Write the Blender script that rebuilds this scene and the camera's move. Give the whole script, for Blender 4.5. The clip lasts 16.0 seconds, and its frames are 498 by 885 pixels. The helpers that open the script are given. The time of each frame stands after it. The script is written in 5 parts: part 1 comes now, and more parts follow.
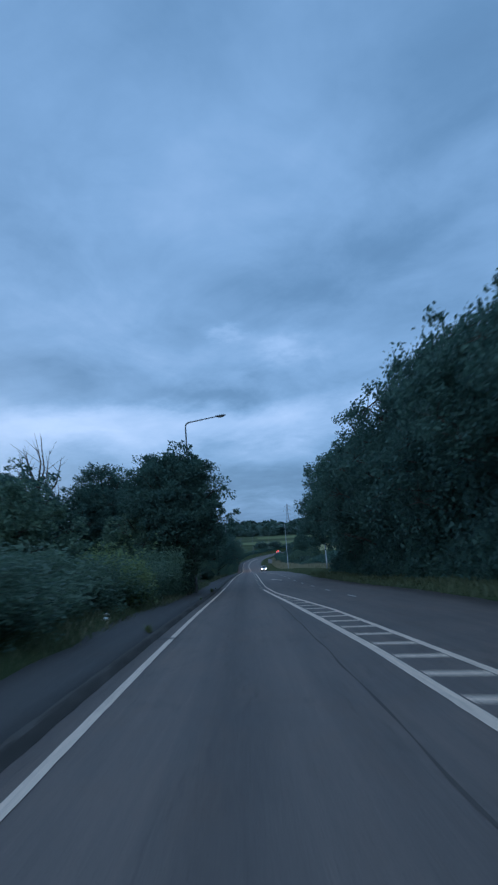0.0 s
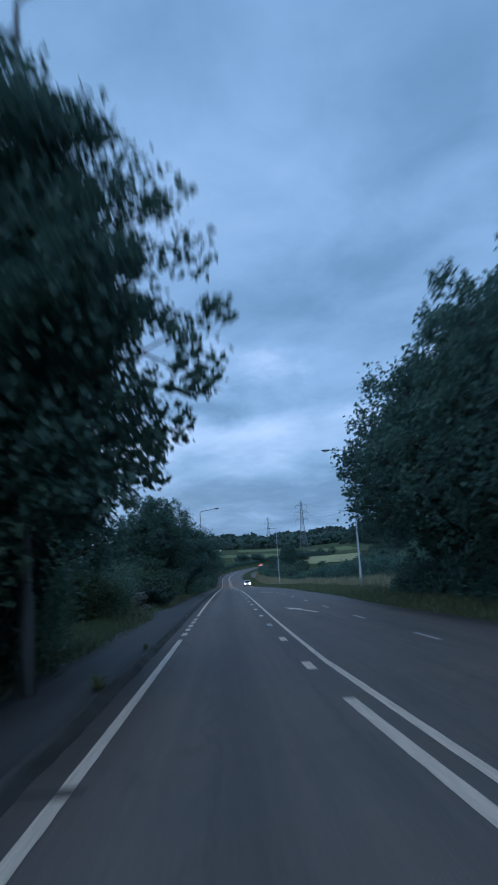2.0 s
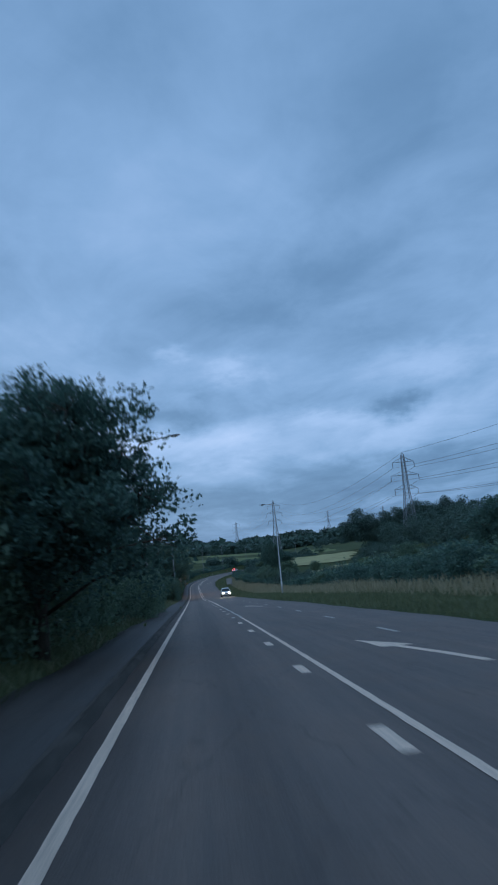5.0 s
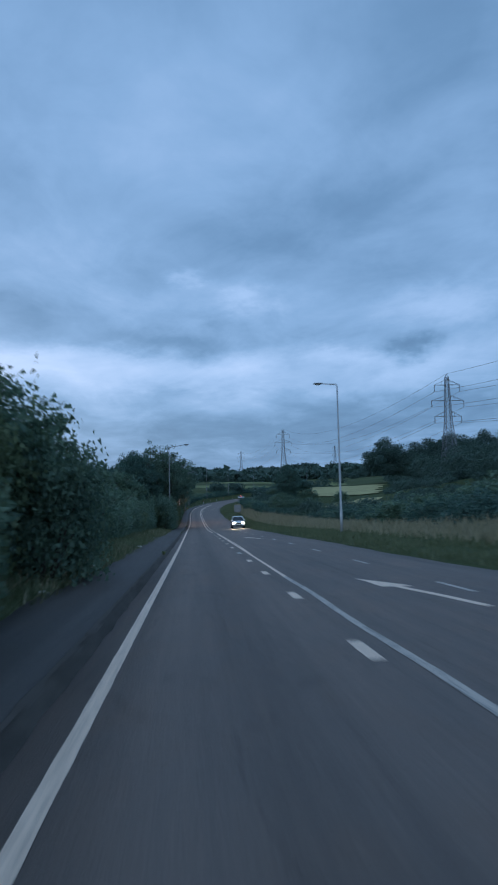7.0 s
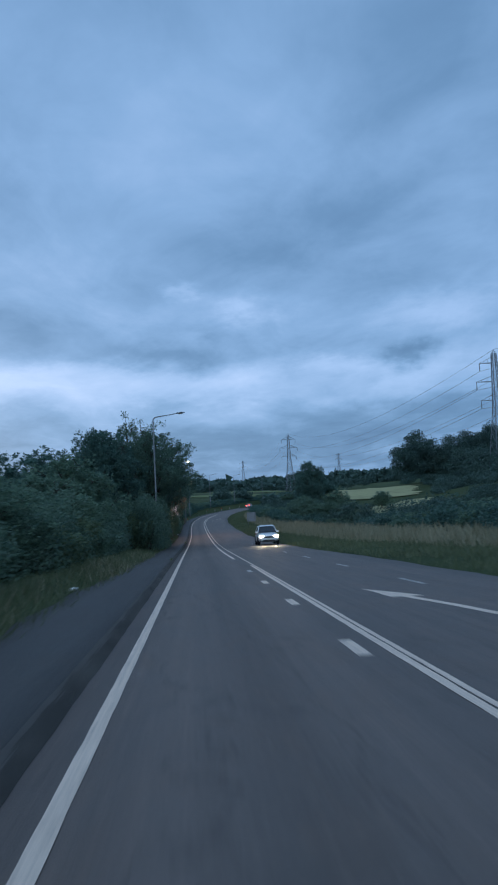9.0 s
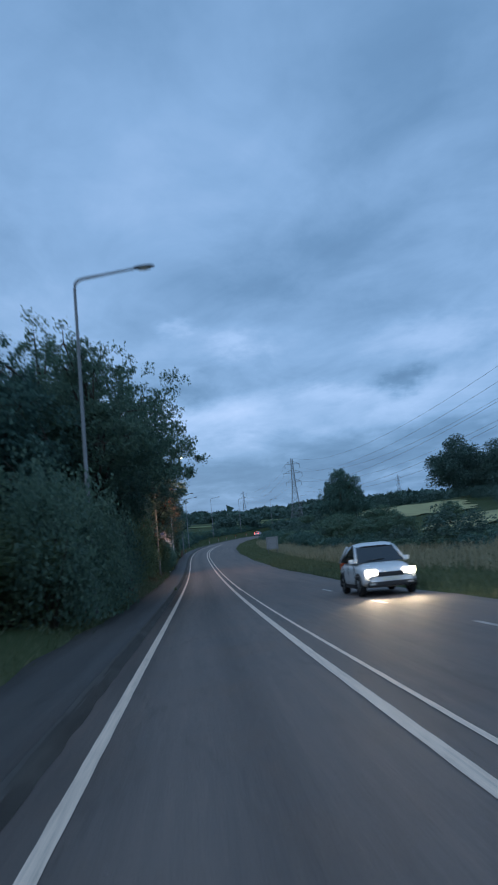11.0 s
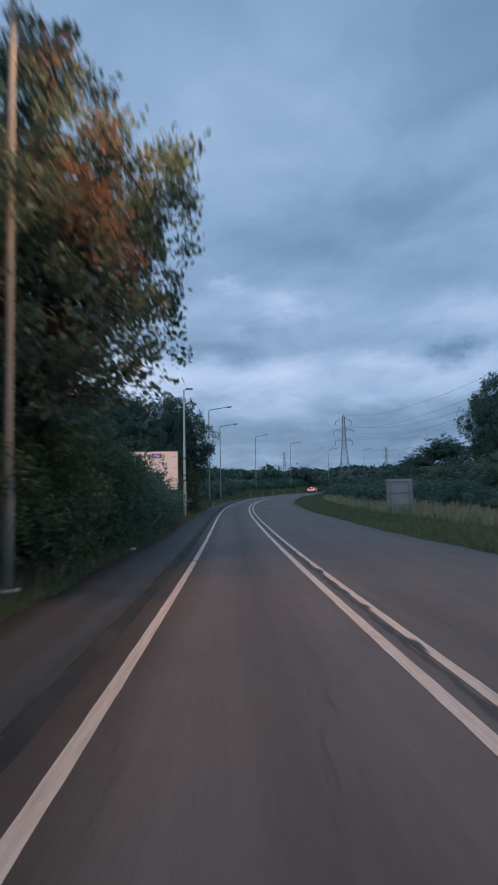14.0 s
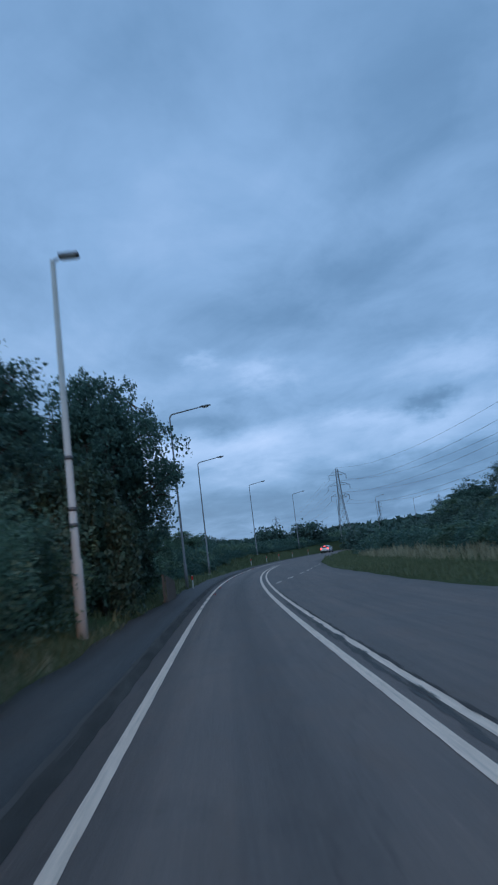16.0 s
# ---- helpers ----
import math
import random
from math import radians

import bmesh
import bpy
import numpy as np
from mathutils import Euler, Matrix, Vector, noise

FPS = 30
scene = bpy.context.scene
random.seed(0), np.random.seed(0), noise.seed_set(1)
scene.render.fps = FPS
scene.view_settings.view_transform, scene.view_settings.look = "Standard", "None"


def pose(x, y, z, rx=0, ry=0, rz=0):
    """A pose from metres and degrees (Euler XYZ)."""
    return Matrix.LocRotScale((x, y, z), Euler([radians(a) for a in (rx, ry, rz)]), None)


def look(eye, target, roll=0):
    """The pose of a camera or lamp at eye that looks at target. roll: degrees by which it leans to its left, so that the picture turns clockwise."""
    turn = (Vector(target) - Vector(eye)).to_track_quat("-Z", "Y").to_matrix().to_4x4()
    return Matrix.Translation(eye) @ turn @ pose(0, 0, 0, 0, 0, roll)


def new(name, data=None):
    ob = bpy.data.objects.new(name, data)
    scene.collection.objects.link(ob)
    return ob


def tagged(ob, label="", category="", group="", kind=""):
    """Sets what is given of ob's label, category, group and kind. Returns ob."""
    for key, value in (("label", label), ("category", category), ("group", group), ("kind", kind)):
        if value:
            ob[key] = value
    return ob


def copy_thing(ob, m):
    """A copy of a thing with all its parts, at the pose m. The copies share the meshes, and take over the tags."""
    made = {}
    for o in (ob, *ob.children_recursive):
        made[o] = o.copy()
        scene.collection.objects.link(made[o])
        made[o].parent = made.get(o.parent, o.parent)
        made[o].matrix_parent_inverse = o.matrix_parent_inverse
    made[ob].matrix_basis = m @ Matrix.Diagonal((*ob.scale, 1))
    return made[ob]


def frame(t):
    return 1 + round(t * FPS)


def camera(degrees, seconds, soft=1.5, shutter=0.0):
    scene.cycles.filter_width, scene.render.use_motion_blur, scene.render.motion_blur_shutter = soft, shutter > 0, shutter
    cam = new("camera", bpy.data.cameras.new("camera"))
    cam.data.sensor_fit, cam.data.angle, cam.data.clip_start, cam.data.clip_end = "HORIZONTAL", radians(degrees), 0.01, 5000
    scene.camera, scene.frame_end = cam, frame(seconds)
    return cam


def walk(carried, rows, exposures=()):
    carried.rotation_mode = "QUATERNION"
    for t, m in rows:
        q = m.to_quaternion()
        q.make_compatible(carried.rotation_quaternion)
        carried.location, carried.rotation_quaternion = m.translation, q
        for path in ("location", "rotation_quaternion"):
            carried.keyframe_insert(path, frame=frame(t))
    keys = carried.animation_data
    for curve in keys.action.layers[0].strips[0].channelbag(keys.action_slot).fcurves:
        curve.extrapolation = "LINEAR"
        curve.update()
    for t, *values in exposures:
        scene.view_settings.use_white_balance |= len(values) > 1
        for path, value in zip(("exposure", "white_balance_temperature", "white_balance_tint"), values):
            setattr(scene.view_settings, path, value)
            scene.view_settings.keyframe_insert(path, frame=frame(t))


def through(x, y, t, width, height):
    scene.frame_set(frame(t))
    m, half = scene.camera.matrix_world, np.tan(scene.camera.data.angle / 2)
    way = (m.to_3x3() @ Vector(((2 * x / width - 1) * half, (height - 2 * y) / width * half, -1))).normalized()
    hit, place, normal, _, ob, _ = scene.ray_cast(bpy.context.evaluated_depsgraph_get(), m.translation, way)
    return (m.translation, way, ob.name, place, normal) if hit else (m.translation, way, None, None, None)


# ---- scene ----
cam = camera(36.53, 16.0, soft=2.0, shutter=0.5)
walk(cam, [
    (0.0, pose(1.68, 8.00, 1.36, 98.06, 4.51, -0.38)),
    (0.5, pose(1.61, 17.60, 1.20, 98.14, 4.28, -0.56)),
    (1.0, pose(1.50, 27.22, 1.00, 98.36, 4.81, -0.66)),
    (1.5, pose(1.40, 36.87, 0.76, 98.82, 4.56, -1.33)),
    (2.0, pose(1.28, 46.54, 0.50, 99.02, 3.64, -1.96)),
    (2.5, pose(1.14, 56.23, 0.26, 99.03, 3.43, -2.21)),
    (3.0, pose(1.12, 65.95, 0.05, 99.25, 3.68, -2.66)),
    (3.5, pose(1.13, 75.69, -0.14, 99.33, 4.44, -3.19)),
    (4.0, pose(1.14, 85.46, -0.29, 99.66, 6.12, -3.38)),
    (4.2, pose(1.15, 89.37, -0.36, 99.85, 6.69, -3.88)),
    (4.7, pose(1.18, 99.18, -0.53, 99.63, 6.03, -4.10)),
    (5.2, pose(1.20, 109.00, -0.72, 99.13, 4.54, -4.60)),
    (5.8, pose(1.23, 120.82, -0.98, 98.52, 2.71, -5.20)),
    (6.3, pose(1.26, 130.70, -1.20, 98.30, 2.05, -5.42)),
    (6.5, pose(1.26, 134.65, -1.29, 95.88, 1.40, -4.91)),
    (7.0, pose(1.23, 144.56, -1.54, 94.13, 1.40, -4.29)),
    (7.5, pose(1.22, 154.50, -1.80, 94.97, 4.33, -4.12)),
    (8.0, pose(1.21, 164.45, -2.07, 95.04, 1.58, -4.60)),
    (8.5, pose(1.30, 174.43, -2.34, 94.98, 1.52, -4.28)),
    (9.0, pose(1.34, 184.42, -2.62, 94.98, 3.01, -4.14)),
    (9.5, pose(1.40, 194.43, -2.89, 96.17, 3.85, -4.23)),
    (9.7, pose(1.40, 198.43, -3.00, 96.85, 3.64, -4.39)),
    (10.2, pose(1.44, 208.46, -3.27, 96.96, 3.97, -4.32)),
    (10.7, pose(1.49, 218.49, -3.54, 97.22, 4.72, -4.16)),
    (11.3, pose(1.54, 230.56, -3.87, 97.53, 5.64, -3.96)),
    (11.8, pose(1.60, 240.63, -4.14, 97.64, 5.97, -3.89)),
    (12.0, pose(1.60, 244.66, -4.24, 97.93, 4.98, -4.14)),
    (12.5, pose(1.56, 254.72, -4.47, 98.14, 2.60, -3.61)),
    (13.0, pose(1.56, 264.74, -4.65, 96.87, 0.09, -3.07)),
    (13.5, pose(1.58, 274.71, -4.80, 95.84, 0.19, -1.91)),
    (14.0, pose(1.70, 284.64, -4.89, 94.64, 0.92, -1.34)),
    (14.5, pose(1.76, 294.54, -4.93, 94.73, 3.00, -1.33)),
    (15.0, pose(1.78, 304.39, -4.91, 97.97, 7.94, -0.63)),
    (15.5, pose(1.77, 314.19, -4.84, 99.07, 6.83, -1.31)),
    (16.0, pose(1.75, 323.95, -4.71, 99.88, 6.88, -1.68)),
], exposures=[(0.0, -0.08, 6150, 8), (1.0, -0.13, 6100, 8), (1.5, 0.08, 6200, 8), (2.0, 0.1, 6350, 10), (2.5, 0.25, 6650, 10), (3.0, -0.05, 6350, 10), (4.0, -0.1, 6450, 10), (6.5, 0.0, 6500, 10), (9.5, 0.0, 6500, 10), (12.0, 0.1, 6550, 10),
    (12.5, 0.30, 7150, 13), (13.0, 0.27, 7400, 15), (13.5, 0.05, 7650, 15), (14.0, 0.0, 7450, 15), (14.5, 0.0, 7100, 15), (15.0, 0.0, 6950, 13), (15.5, 0.0, 6600, 10), (16.0, 0.0, 6500, 10)])

# ---- world and light ----
world = bpy.data.worlds.new("dusk_sky")
scene.world = world
world.use_nodes = True


class Nodes:
    """Small wrapper that adds and links shader nodes."""

    def __init__(self, tree):
        self.t = tree
        tree.nodes.clear()

    def add(self, kind, links=None):
        n = self.t.nodes.new(kind)
        return self.plug(n, links)

    def plug(self, n, links):
        for k, v in (links or {}).items():
            sock = n.inputs[k]
            if isinstance(v, bpy.types.NodeSocket):
                self.t.links.new(v, sock)
            else:
                sock.default_value = v
        return n

    def math(self, op, a, b=0.0, c=0.0, clamp=False):
        n = self.t.nodes.new("ShaderNodeMath")
        n.operation, n.use_clamp = op, clamp
        return self.plug(n, {0: a, 1: b, 2: c}).outputs[0]

    def mix(self, f, a, b, blend="MIX"):
        n = self.t.nodes.new("ShaderNodeMix")
        n.data_type, n.blend_type = "RGBA", blend
        return self.plug(n, {0: f, 6: a, 7: b}).outputs[2]

    def noise(self, vec, scale, detail=3.0, rough=0.5, dist=0.0):
        return self.add("ShaderNodeTexNoise", {"Vector": vec, "Scale": scale, "Detail": detail, "Roughness": rough, "Distortion": dist}).outputs["Fac"]

    def ramp(self, f, stops, interp="LINEAR"):
        n = self.add("ShaderNodeValToRGB", {0: f})
        n.color_ramp.interpolation = interp
        while len(n.color_ramp.elements) < len(stops):
            n.color_ramp.elements.new(0.5)
        for e, (p, c) in zip(n.color_ramp.elements, stops):
            e.position = p
            e.color = (*c, 1) if len(c) == 3 else c
        return n.outputs[0]

    def map(self, vec, scale=(1, 1, 1), loc=(0, 0, 0), rot=(0, 0, 0)):
        return self.add("ShaderNodeMapping", {"Vector": vec, "Scale": scale, "Location": loc, "Rotation": rot}).outputs[0]


def build_sky():
    n = Nodes(world.node_tree)
    geo = n.add("ShaderNodeTexCoord").outputs["Generated"]
    x, y, z = n.add("ShaderNodeSeparateXYZ", {0: geo}).outputs
    # clouds lie on a flat layer: project the direction on to it
    h = n.math("ADD", n.math("MAXIMUM", z, 0.0), 0.11)
    flat = n.add("ShaderNodeCombineXYZ", {0: n.math("DIVIDE", x, h), 1: n.math("DIVIDE", y, h), 2: 0.0}).outputs[0]
    big = n.noise(n.map(flat, (0.8, 0.5, 1), (3.1, 1.7, 0.4), (0, 0, 0.5)), 1.0, 4.0, 0.5, 0.6)
    mid = n.noise(n.map(flat, (1.9, 1.4, 1), (7.3, 2.2, 2.4), (0, 0, 0.65)), 1.0, 6.0, 0.58, 0.5)
    fine = n.noise(n.map(flat, (5.0, 3.2, 1), (1.3, 5.2, 4.4), (0, 0, 0.7)), 1.0, 5.0, 0.6, 0.6)
    fac = n.math("ADD", n.math("MULTIPLY", big, 0.46), n.math("ADD", n.math("MULTIPLY", mid, 0.40), n.math("MULTIPLY", fine, 0.14)))
    # the heap of single clouds low ahead: bearing and height in degrees, ragged by noise
    rag = n.add("ShaderNodeTexNoise", {"Vector": n.map(geo, (1, 1, 2.2)), "Scale": 9.0, "Detail": 5.0, "Roughness": 0.6}).outputs["Color"]
    rx, ry, rz = n.add("ShaderNodeSeparateXYZ", {0: rag}).outputs
    az = n.math("ADD", n.math("MULTIPLY", n.math("ARCTAN2", x, y), 57.2958), n.math("MULTIPLY", n.math("SUBTRACT", rx, 0.5), 9.0))
    el = n.math("ADD", n.math("MULTIPLY", n.math("ARCSINE", z), 57.2958), n.math("MULTIPLY", n.math("SUBTRACT", ry, 0.5), 4.5))
    band = n.ramp(n.math("DIVIDE", el, 90.0), [(0.0, (0.37,) * 3), (0.045, (0.36,) * 3), (0.065, (0.41,) * 3), (0.09, (0.55,) * 3), (0.115, (0.56,) * 3), (0.135, (0.46,) * 3), (0.17, (0.47,) * 3), (0.26, (0.50,) * 3), (0.40, (0.46,) * 3), (1.0, (0.40,) * 3)])
    heap = None
    for a, e, sa, se, amp in ((-12.3, 9.9, 8, 1.2, 0.17), (0.2, 9.0, 9, 1.0, 0.12), (-0.6, 11.9, 8, 1.3, -0.16), (-11.4, 13.6, 5, 1.2, -0.09), (4.5, 14.6, 2.4, 1.0, 0.20), (0.2, 15.9, 1.1, 0.7, 0.15),
                              (16.3, 11.0, 2.2, 0.7, -0.24), (19.5, 13.8, 5, 1.1, 0.15), (11.8, 10.8, 2.6, 0.8, 0.13), (-5.0, 27.0, 9, 6, 0.07), (19.5, 33, 9, 8, -0.09), (12.6, 21, 6, 2.5, -0.07), (-9, 19, 5, 2, 0.06), (7, 18.5, 5, 1.2, -0.06), (14, 6.5, 6, 0.9, -0.07)):
        p = n.math("DIVIDE", n.math("SUBTRACT", az, a), sa)
        q = n.math("DIVIDE", n.math("SUBTRACT", el, e), se)
        g = n.math("POWER", 2.71828, n.math("MULTIPLY", n.math("ADD", n.math("MULTIPLY", p, p), n.math("MULTIPLY", q, q)), -1.0))
        g = n.math("MULTIPLY", g, amp)
        heap = g if heap is None else n.math("ADD", heap, g)
    f2 = n.math("ADD", n.math("MULTIPLY", n.math("SUBTRACT", fac, 0.5), n.math("SUBTRACT", 1.15, n.math("MULTIPLY", z, 0.75))), n.math("ADD", band, heap))
    f2 = n.math("SUBTRACT", f2, n.math("MULTIPLY", x, 0.05))
    cloud = n.ramp(f2, [(0.18, (0.080, 0.165, 0.31)), (0.36, (0.125, 0.245, 0.43)), (0.50, (0.195, 0.345, 0.58)), (0.66, (0.30, 0.46, 0.73)), (0.85, (0.43, 0.58, 0.86))])
    sky = n.add("ShaderNodeTexSky")
    sky.sky_type, sky.sun_disc = "NISHITA", False
    sky.sun_elevation, sky.sun_rotation, sky.dust_density = radians(3), radians(-35), 2.0
    clear = n.mix(1.0, sky.outputs[0], (0.35, 0.5, 0.8, 1), "MULTIPLY")
    col = n.mix(0.98, clear, cloud)
    col = n.mix(n.math("GREATER_THAN", z, -0.02), (0.02, 0.035, 0.045, 1), col)
    bg = n.add("ShaderNodeBackground", {0: col, 1: 1.21})
    n.add("ShaderNodeOutputWorld", {0: bg.outputs[0]})


build_sky()
sun = new("sun", bpy.data.lights.new("sun", "SUN"))
sun.data.energy, sun.data.angle, sun.data.color = 0.70, radians(60), (0.66, 0.83, 1.0)
sun.matrix_world = look((0, 0, 60), (10, 42, 36))

# ---- the line of the road: distance s along the left edge line, lat metres to its right ----
CURVE = [-0.0482, 0.0640, 0.1154, -0.0350, -0.0676, -0.0776, 0.1594, -0.1389, -0.1049, 1.3537, 2.6057, 3.0936, 2.9897, 2.5470, 1.9403, 1.2723, 0.5926, -0.0848]
SLOPE = [-1.1253, -2.8305, -1.5581, -2.2099, -2.7541, -2.7186, -2.6738, -0.9438, 1.4332, 2.2358, 2.4777, 2.6788, 2.6428, 2.2173, 1.5838, 0.9167, 0.2776, -0.3375]
KNOT = np.arange(0, 681, 40.0)
LINE_S = np.arange(0.0, 760.0)
LINE_H = np.cumsum(np.interp(LINE_S, KNOT, CURVE) * 1e-3)
LINE_X = np.concatenate([[0], np.cumsum(np.sin(LINE_H))[:-1]])
LINE_Y = np.concatenate([[0], np.cumsum(np.cos(LINE_H))[:-1]])
LINE_Z = np.concatenate([[0], np.cumsum(np.interp(LINE_S, KNOT, SLOPE) * 1e-2)[:-1]])
# straight on behind the start
LINE_S = np.concatenate([[-300.0], LINE_S])
LINE_H = np.concatenate([[0.0], LINE_H])
LINE_X = np.concatenate([[0.0], LINE_X])
LINE_Y = np.concatenate([[-300.0], LINE_Y])
LINE_Z = np.concatenate([[3.4], LINE_Z])


def road_at(s, lat=0.0, h=0.0):
    a = np.interp(s, LINE_S, LINE_H)
    return Vector((np.interp(s, LINE_S, LINE_X) + lat * math.cos(a), np.interp(s, LINE_S, LINE_Y) - lat * math.sin(a), np.interp(s, LINE_S, LINE_Z) + h))


def heading(s):
    return float(np.interp(s, LINE_S, LINE_H))


# ---- the lie of the land ----
def sstep(a, b, x):
    t = np.clip((x - a) / (b - a), 0, 1)
    return t * t * (3 - 2 * t)


def soft_noise(x, y, k):
    return np.sin(x * k + 1.3) * np.cos(y * k * 0.83 + 0.4) + 0.5 * np.sin(x * k * 2.3 + y * k * 1.7) + 0.3 * np.cos(x * k * 4.1 - y * k * 3.3)


HILL_Y = [600, 861, 1300, 1900, 2200, 2700, 6000]
HILL_Z = [0, 9, 18, 36, 50, 56, 45]


def ground_z(x, y):
    yc = np.clip(y, -300, 600)
    xr, zr, hr = np.interp(yc, LINE_Y, LINE_X), np.interp(yc, LINE_Y, LINE_Z), np.interp(yc, LINE_Y, LINE_H)
    lat = (x - xr) * np.cos(hr)
    right = 0.06 * sstep(8.3, 10, lat) + 0.25 * sstep(10, 22, lat) + (0.09 + 0.06 * sstep(300, 345, y) * (1 - sstep(430, 500, y))) * np.clip(lat - 26, 0, 60) + 0.05 * np.clip(lat - 86, 0, 300)
    right = right * (0.6 + 0.4 * sstep(60, 200, y))
    left = 0.30 * sstep(-2.0, -3.6, lat) + 0.03 * np.clip(-lat - 4, 0, 200)
    left = left + (1.2 * sstep(400, 436, y) + 1.2 * sstep(470, 540, y)) * (1 - sstep(-4.2, -2.3, lat))      # bank outside the bend
    under = -0.10 * (sstep(-2.25, -1.8, lat) - sstep(8.0, 8.45, lat))
    bumps = 0.10 * soft_noise(x, y, 0.31) * sstep(9, 13, np.abs(lat - 3)) + 2.0 * soft_noise(x, y, 0.011) * sstep(60, 400, np.abs(lat))
    z = zr + right + left + under + bumps + np.interp(y, HILL_Y, HILL_Z) + 7 * soft_noise(x, y, 0.0035) * sstep(900, 1800, y)
    # the stubble field lies on an even slope that faces the road
    m = sstep(27, 36, x) * (1 - sstep(74, 100, x)) * sstep(346, 364, y) * (1 - sstep(414, 450, y))
    return z * (1 - m) + m * (-2.35 + 0.02 * (x - 35) + 0.072 * (y - 366))


# ---- materials ----
def material(name):
    m = bpy.data.materials.new(name)
    m.use_nodes = True
    n = Nodes(m.node_tree)
    return m, n


def finish(n, color, rough=0.8, metal=0.0, bump=None, strength=0.3, dist=0.02, spec=0.5, extra=None):
    links = {"Base Color": color, "Roughness": rough, "Metallic": metal, "Specular IOR Level": spec}
    if bump is not None:
        links["Normal"] = n.add("ShaderNodeBump", {"Height": bump, "Strength": strength, "Distance": dist}).outputs[0]
    links.update(extra or {})
    b = n.add("ShaderNodeBsdfPrincipled", links)
    n.add("ShaderNodeOutputMaterial", {0: b.outputs[0]})
    return b


def obj_coord(n):
    return n.add("ShaderNodeTexCoord").outputs["Object"]


def mat_asphalt(name, base, warm, tracks, coarse=1.0):
    m, n = material(name)
    uv = n.add("ShaderNodeUVMap").outputs[0]          # u = metres across, v = metres along
    sep = n.add("ShaderNodeSeparateXYZ", {0: uv})
    grain = n.noise(uv, 38.0, 3.0, 0.75)
    speck = n.noise(n.map(uv, (1, 1, 1), (3, 7, 0)), 14.0, 3.0, 0.7)
    stone = n.add("ShaderNodeTexVoronoi", {"Vector": uv, "Scale": 55.0}).outputs["Distance"]
    patch = n.noise(n.map(uv, (0.9, 0.05, 1)), 1.0, 4.0, 0.6)
    streak = n.noise(n.map(uv, (5.5, 0.10, 1), (2, 1, 0)), 1.0, 4.0, 0.65)
    blot = n.noise(n.map(uv, (0.5, 0.35, 1), (9, 4, 0)), 1.0, 5.0, 0.65)
    smear = n.noise(n.map(uv, (1.5, 0.7, 1), (4, 11, 0)), 1.0, 6.0, 0.7, 0.6)
    f = n.math("ADD", n.math("MULTIPLY", patch, 0.35), n.math("ADD", n.math("MULTIPLY", blot, 0.35), n.math("MULTIPLY", streak, 0.30)))
    col = n.ramp(f, [(0.34, tuple(c * 0.60 for c in base)), (0.49, base), (0.64, warm)])
    if tracks:
        # polished wheel paths, darker oil line between them
        a = n.math("SUBTRACT", sep.outputs[0], 0.62)
        b = n.math("SUBTRACT", sep.outputs[0], 2.15)
        g1 = n.math("POWER", 2.718, n.math("MULTIPLY", n.math("MULTIPLY", a, a), -9.0))
        g2 = n.math("POWER", 2.718, n.math("MULTIPLY", n.math("MULTIPLY", b, b), -9.0))
        mid = n.math("SUBTRACT", sep.outputs[0], 1.38)
        g3 = n.math("POWER", 2.718, n.math("MULTIPLY", n.math("MULTIPLY", mid, mid), -14.0))
        col = n.mix(n.math("MULTIPLY", n.math("ADD", g1, g2), 0.25), col, (*[c * 1.2 for c in warm], 1))
        col = n.mix(n.math("MULTIPLY", g3, n.math("MULTIPLY", patch, 0.8)), col, (*[c * 0.5 for c in base], 1))
    # rusty brown smears and dark bitumen blots
    brown = n.ramp(smear, [(0.50, (0, 0, 0)), (0.68, (1, 1, 1))])
    col = n.mix(n.math("MULTIPLY", brown, 0.35), col, (base[0] * 1.15, base[1] * 0.92, base[2] * 0.74, 1))
    tar = n.ramp(n.noise(n.map(uv, (1.1, 0.55, 1), (21, 3, 0)), 1.3, 5.0, 0.7), [(0.60, (0, 0, 0)), (0.70, (1, 1, 1))])
    col = n.mix(n.math("MULTIPLY", tar, 0.40), col, (*[c * 0.45 for c in base], 1))
    # fine wandering cracks
    wob = n.add("ShaderNodeTexNoise", {"Vector": n.map(uv, (1.4, 0.8, 1)), "Scale": 1.5, "Detail": 4.0}).outputs["Color"]
    cr = n.add("ShaderNodeTexVoronoi", {"Vector": n.mix(0.35, n.map(uv, (0.55, 0.16, 1)), wob, "ADD"), "Scale": 1.0})
    cr.feature = "DISTANCE_TO_EDGE"
    crack = n.ramp(cr.outputs["Distance"], [(0.0, (1, 1, 1)), (0.010, (0, 0, 0))])
    col = n.mix(n.math("MULTIPLY", n.math("MULTIPLY", crack, blot), 0.9), col, (*[c * 0.35 for c in base], 1))
    dark = n.ramp(grain, [(0.36, (1, 1, 1)), (0.62, (0, 0, 0))])
    col = n.mix(n.math("MULTIPLY", dark, 0.42 * coarse), col, (*[c * 0.42 for c in base], 1))
    pale = n.ramp(speck, [(0.55, (0, 0, 0)), (0.75, (1, 1, 1))])
    col = n.mix(n.math("MULTIPLY", pale, 0.30 * coarse), col, (*[min(1, c * 1.7) for c in warm], 1))
    finish(n, col, n.math("ADD", 0.58, n.math("MULTIPLY", blot, 0.25)), 0.0, n.math("ADD", stone, n.math("ADD", grain, speck)), 0.7, 0.008, 0.38)
    return m


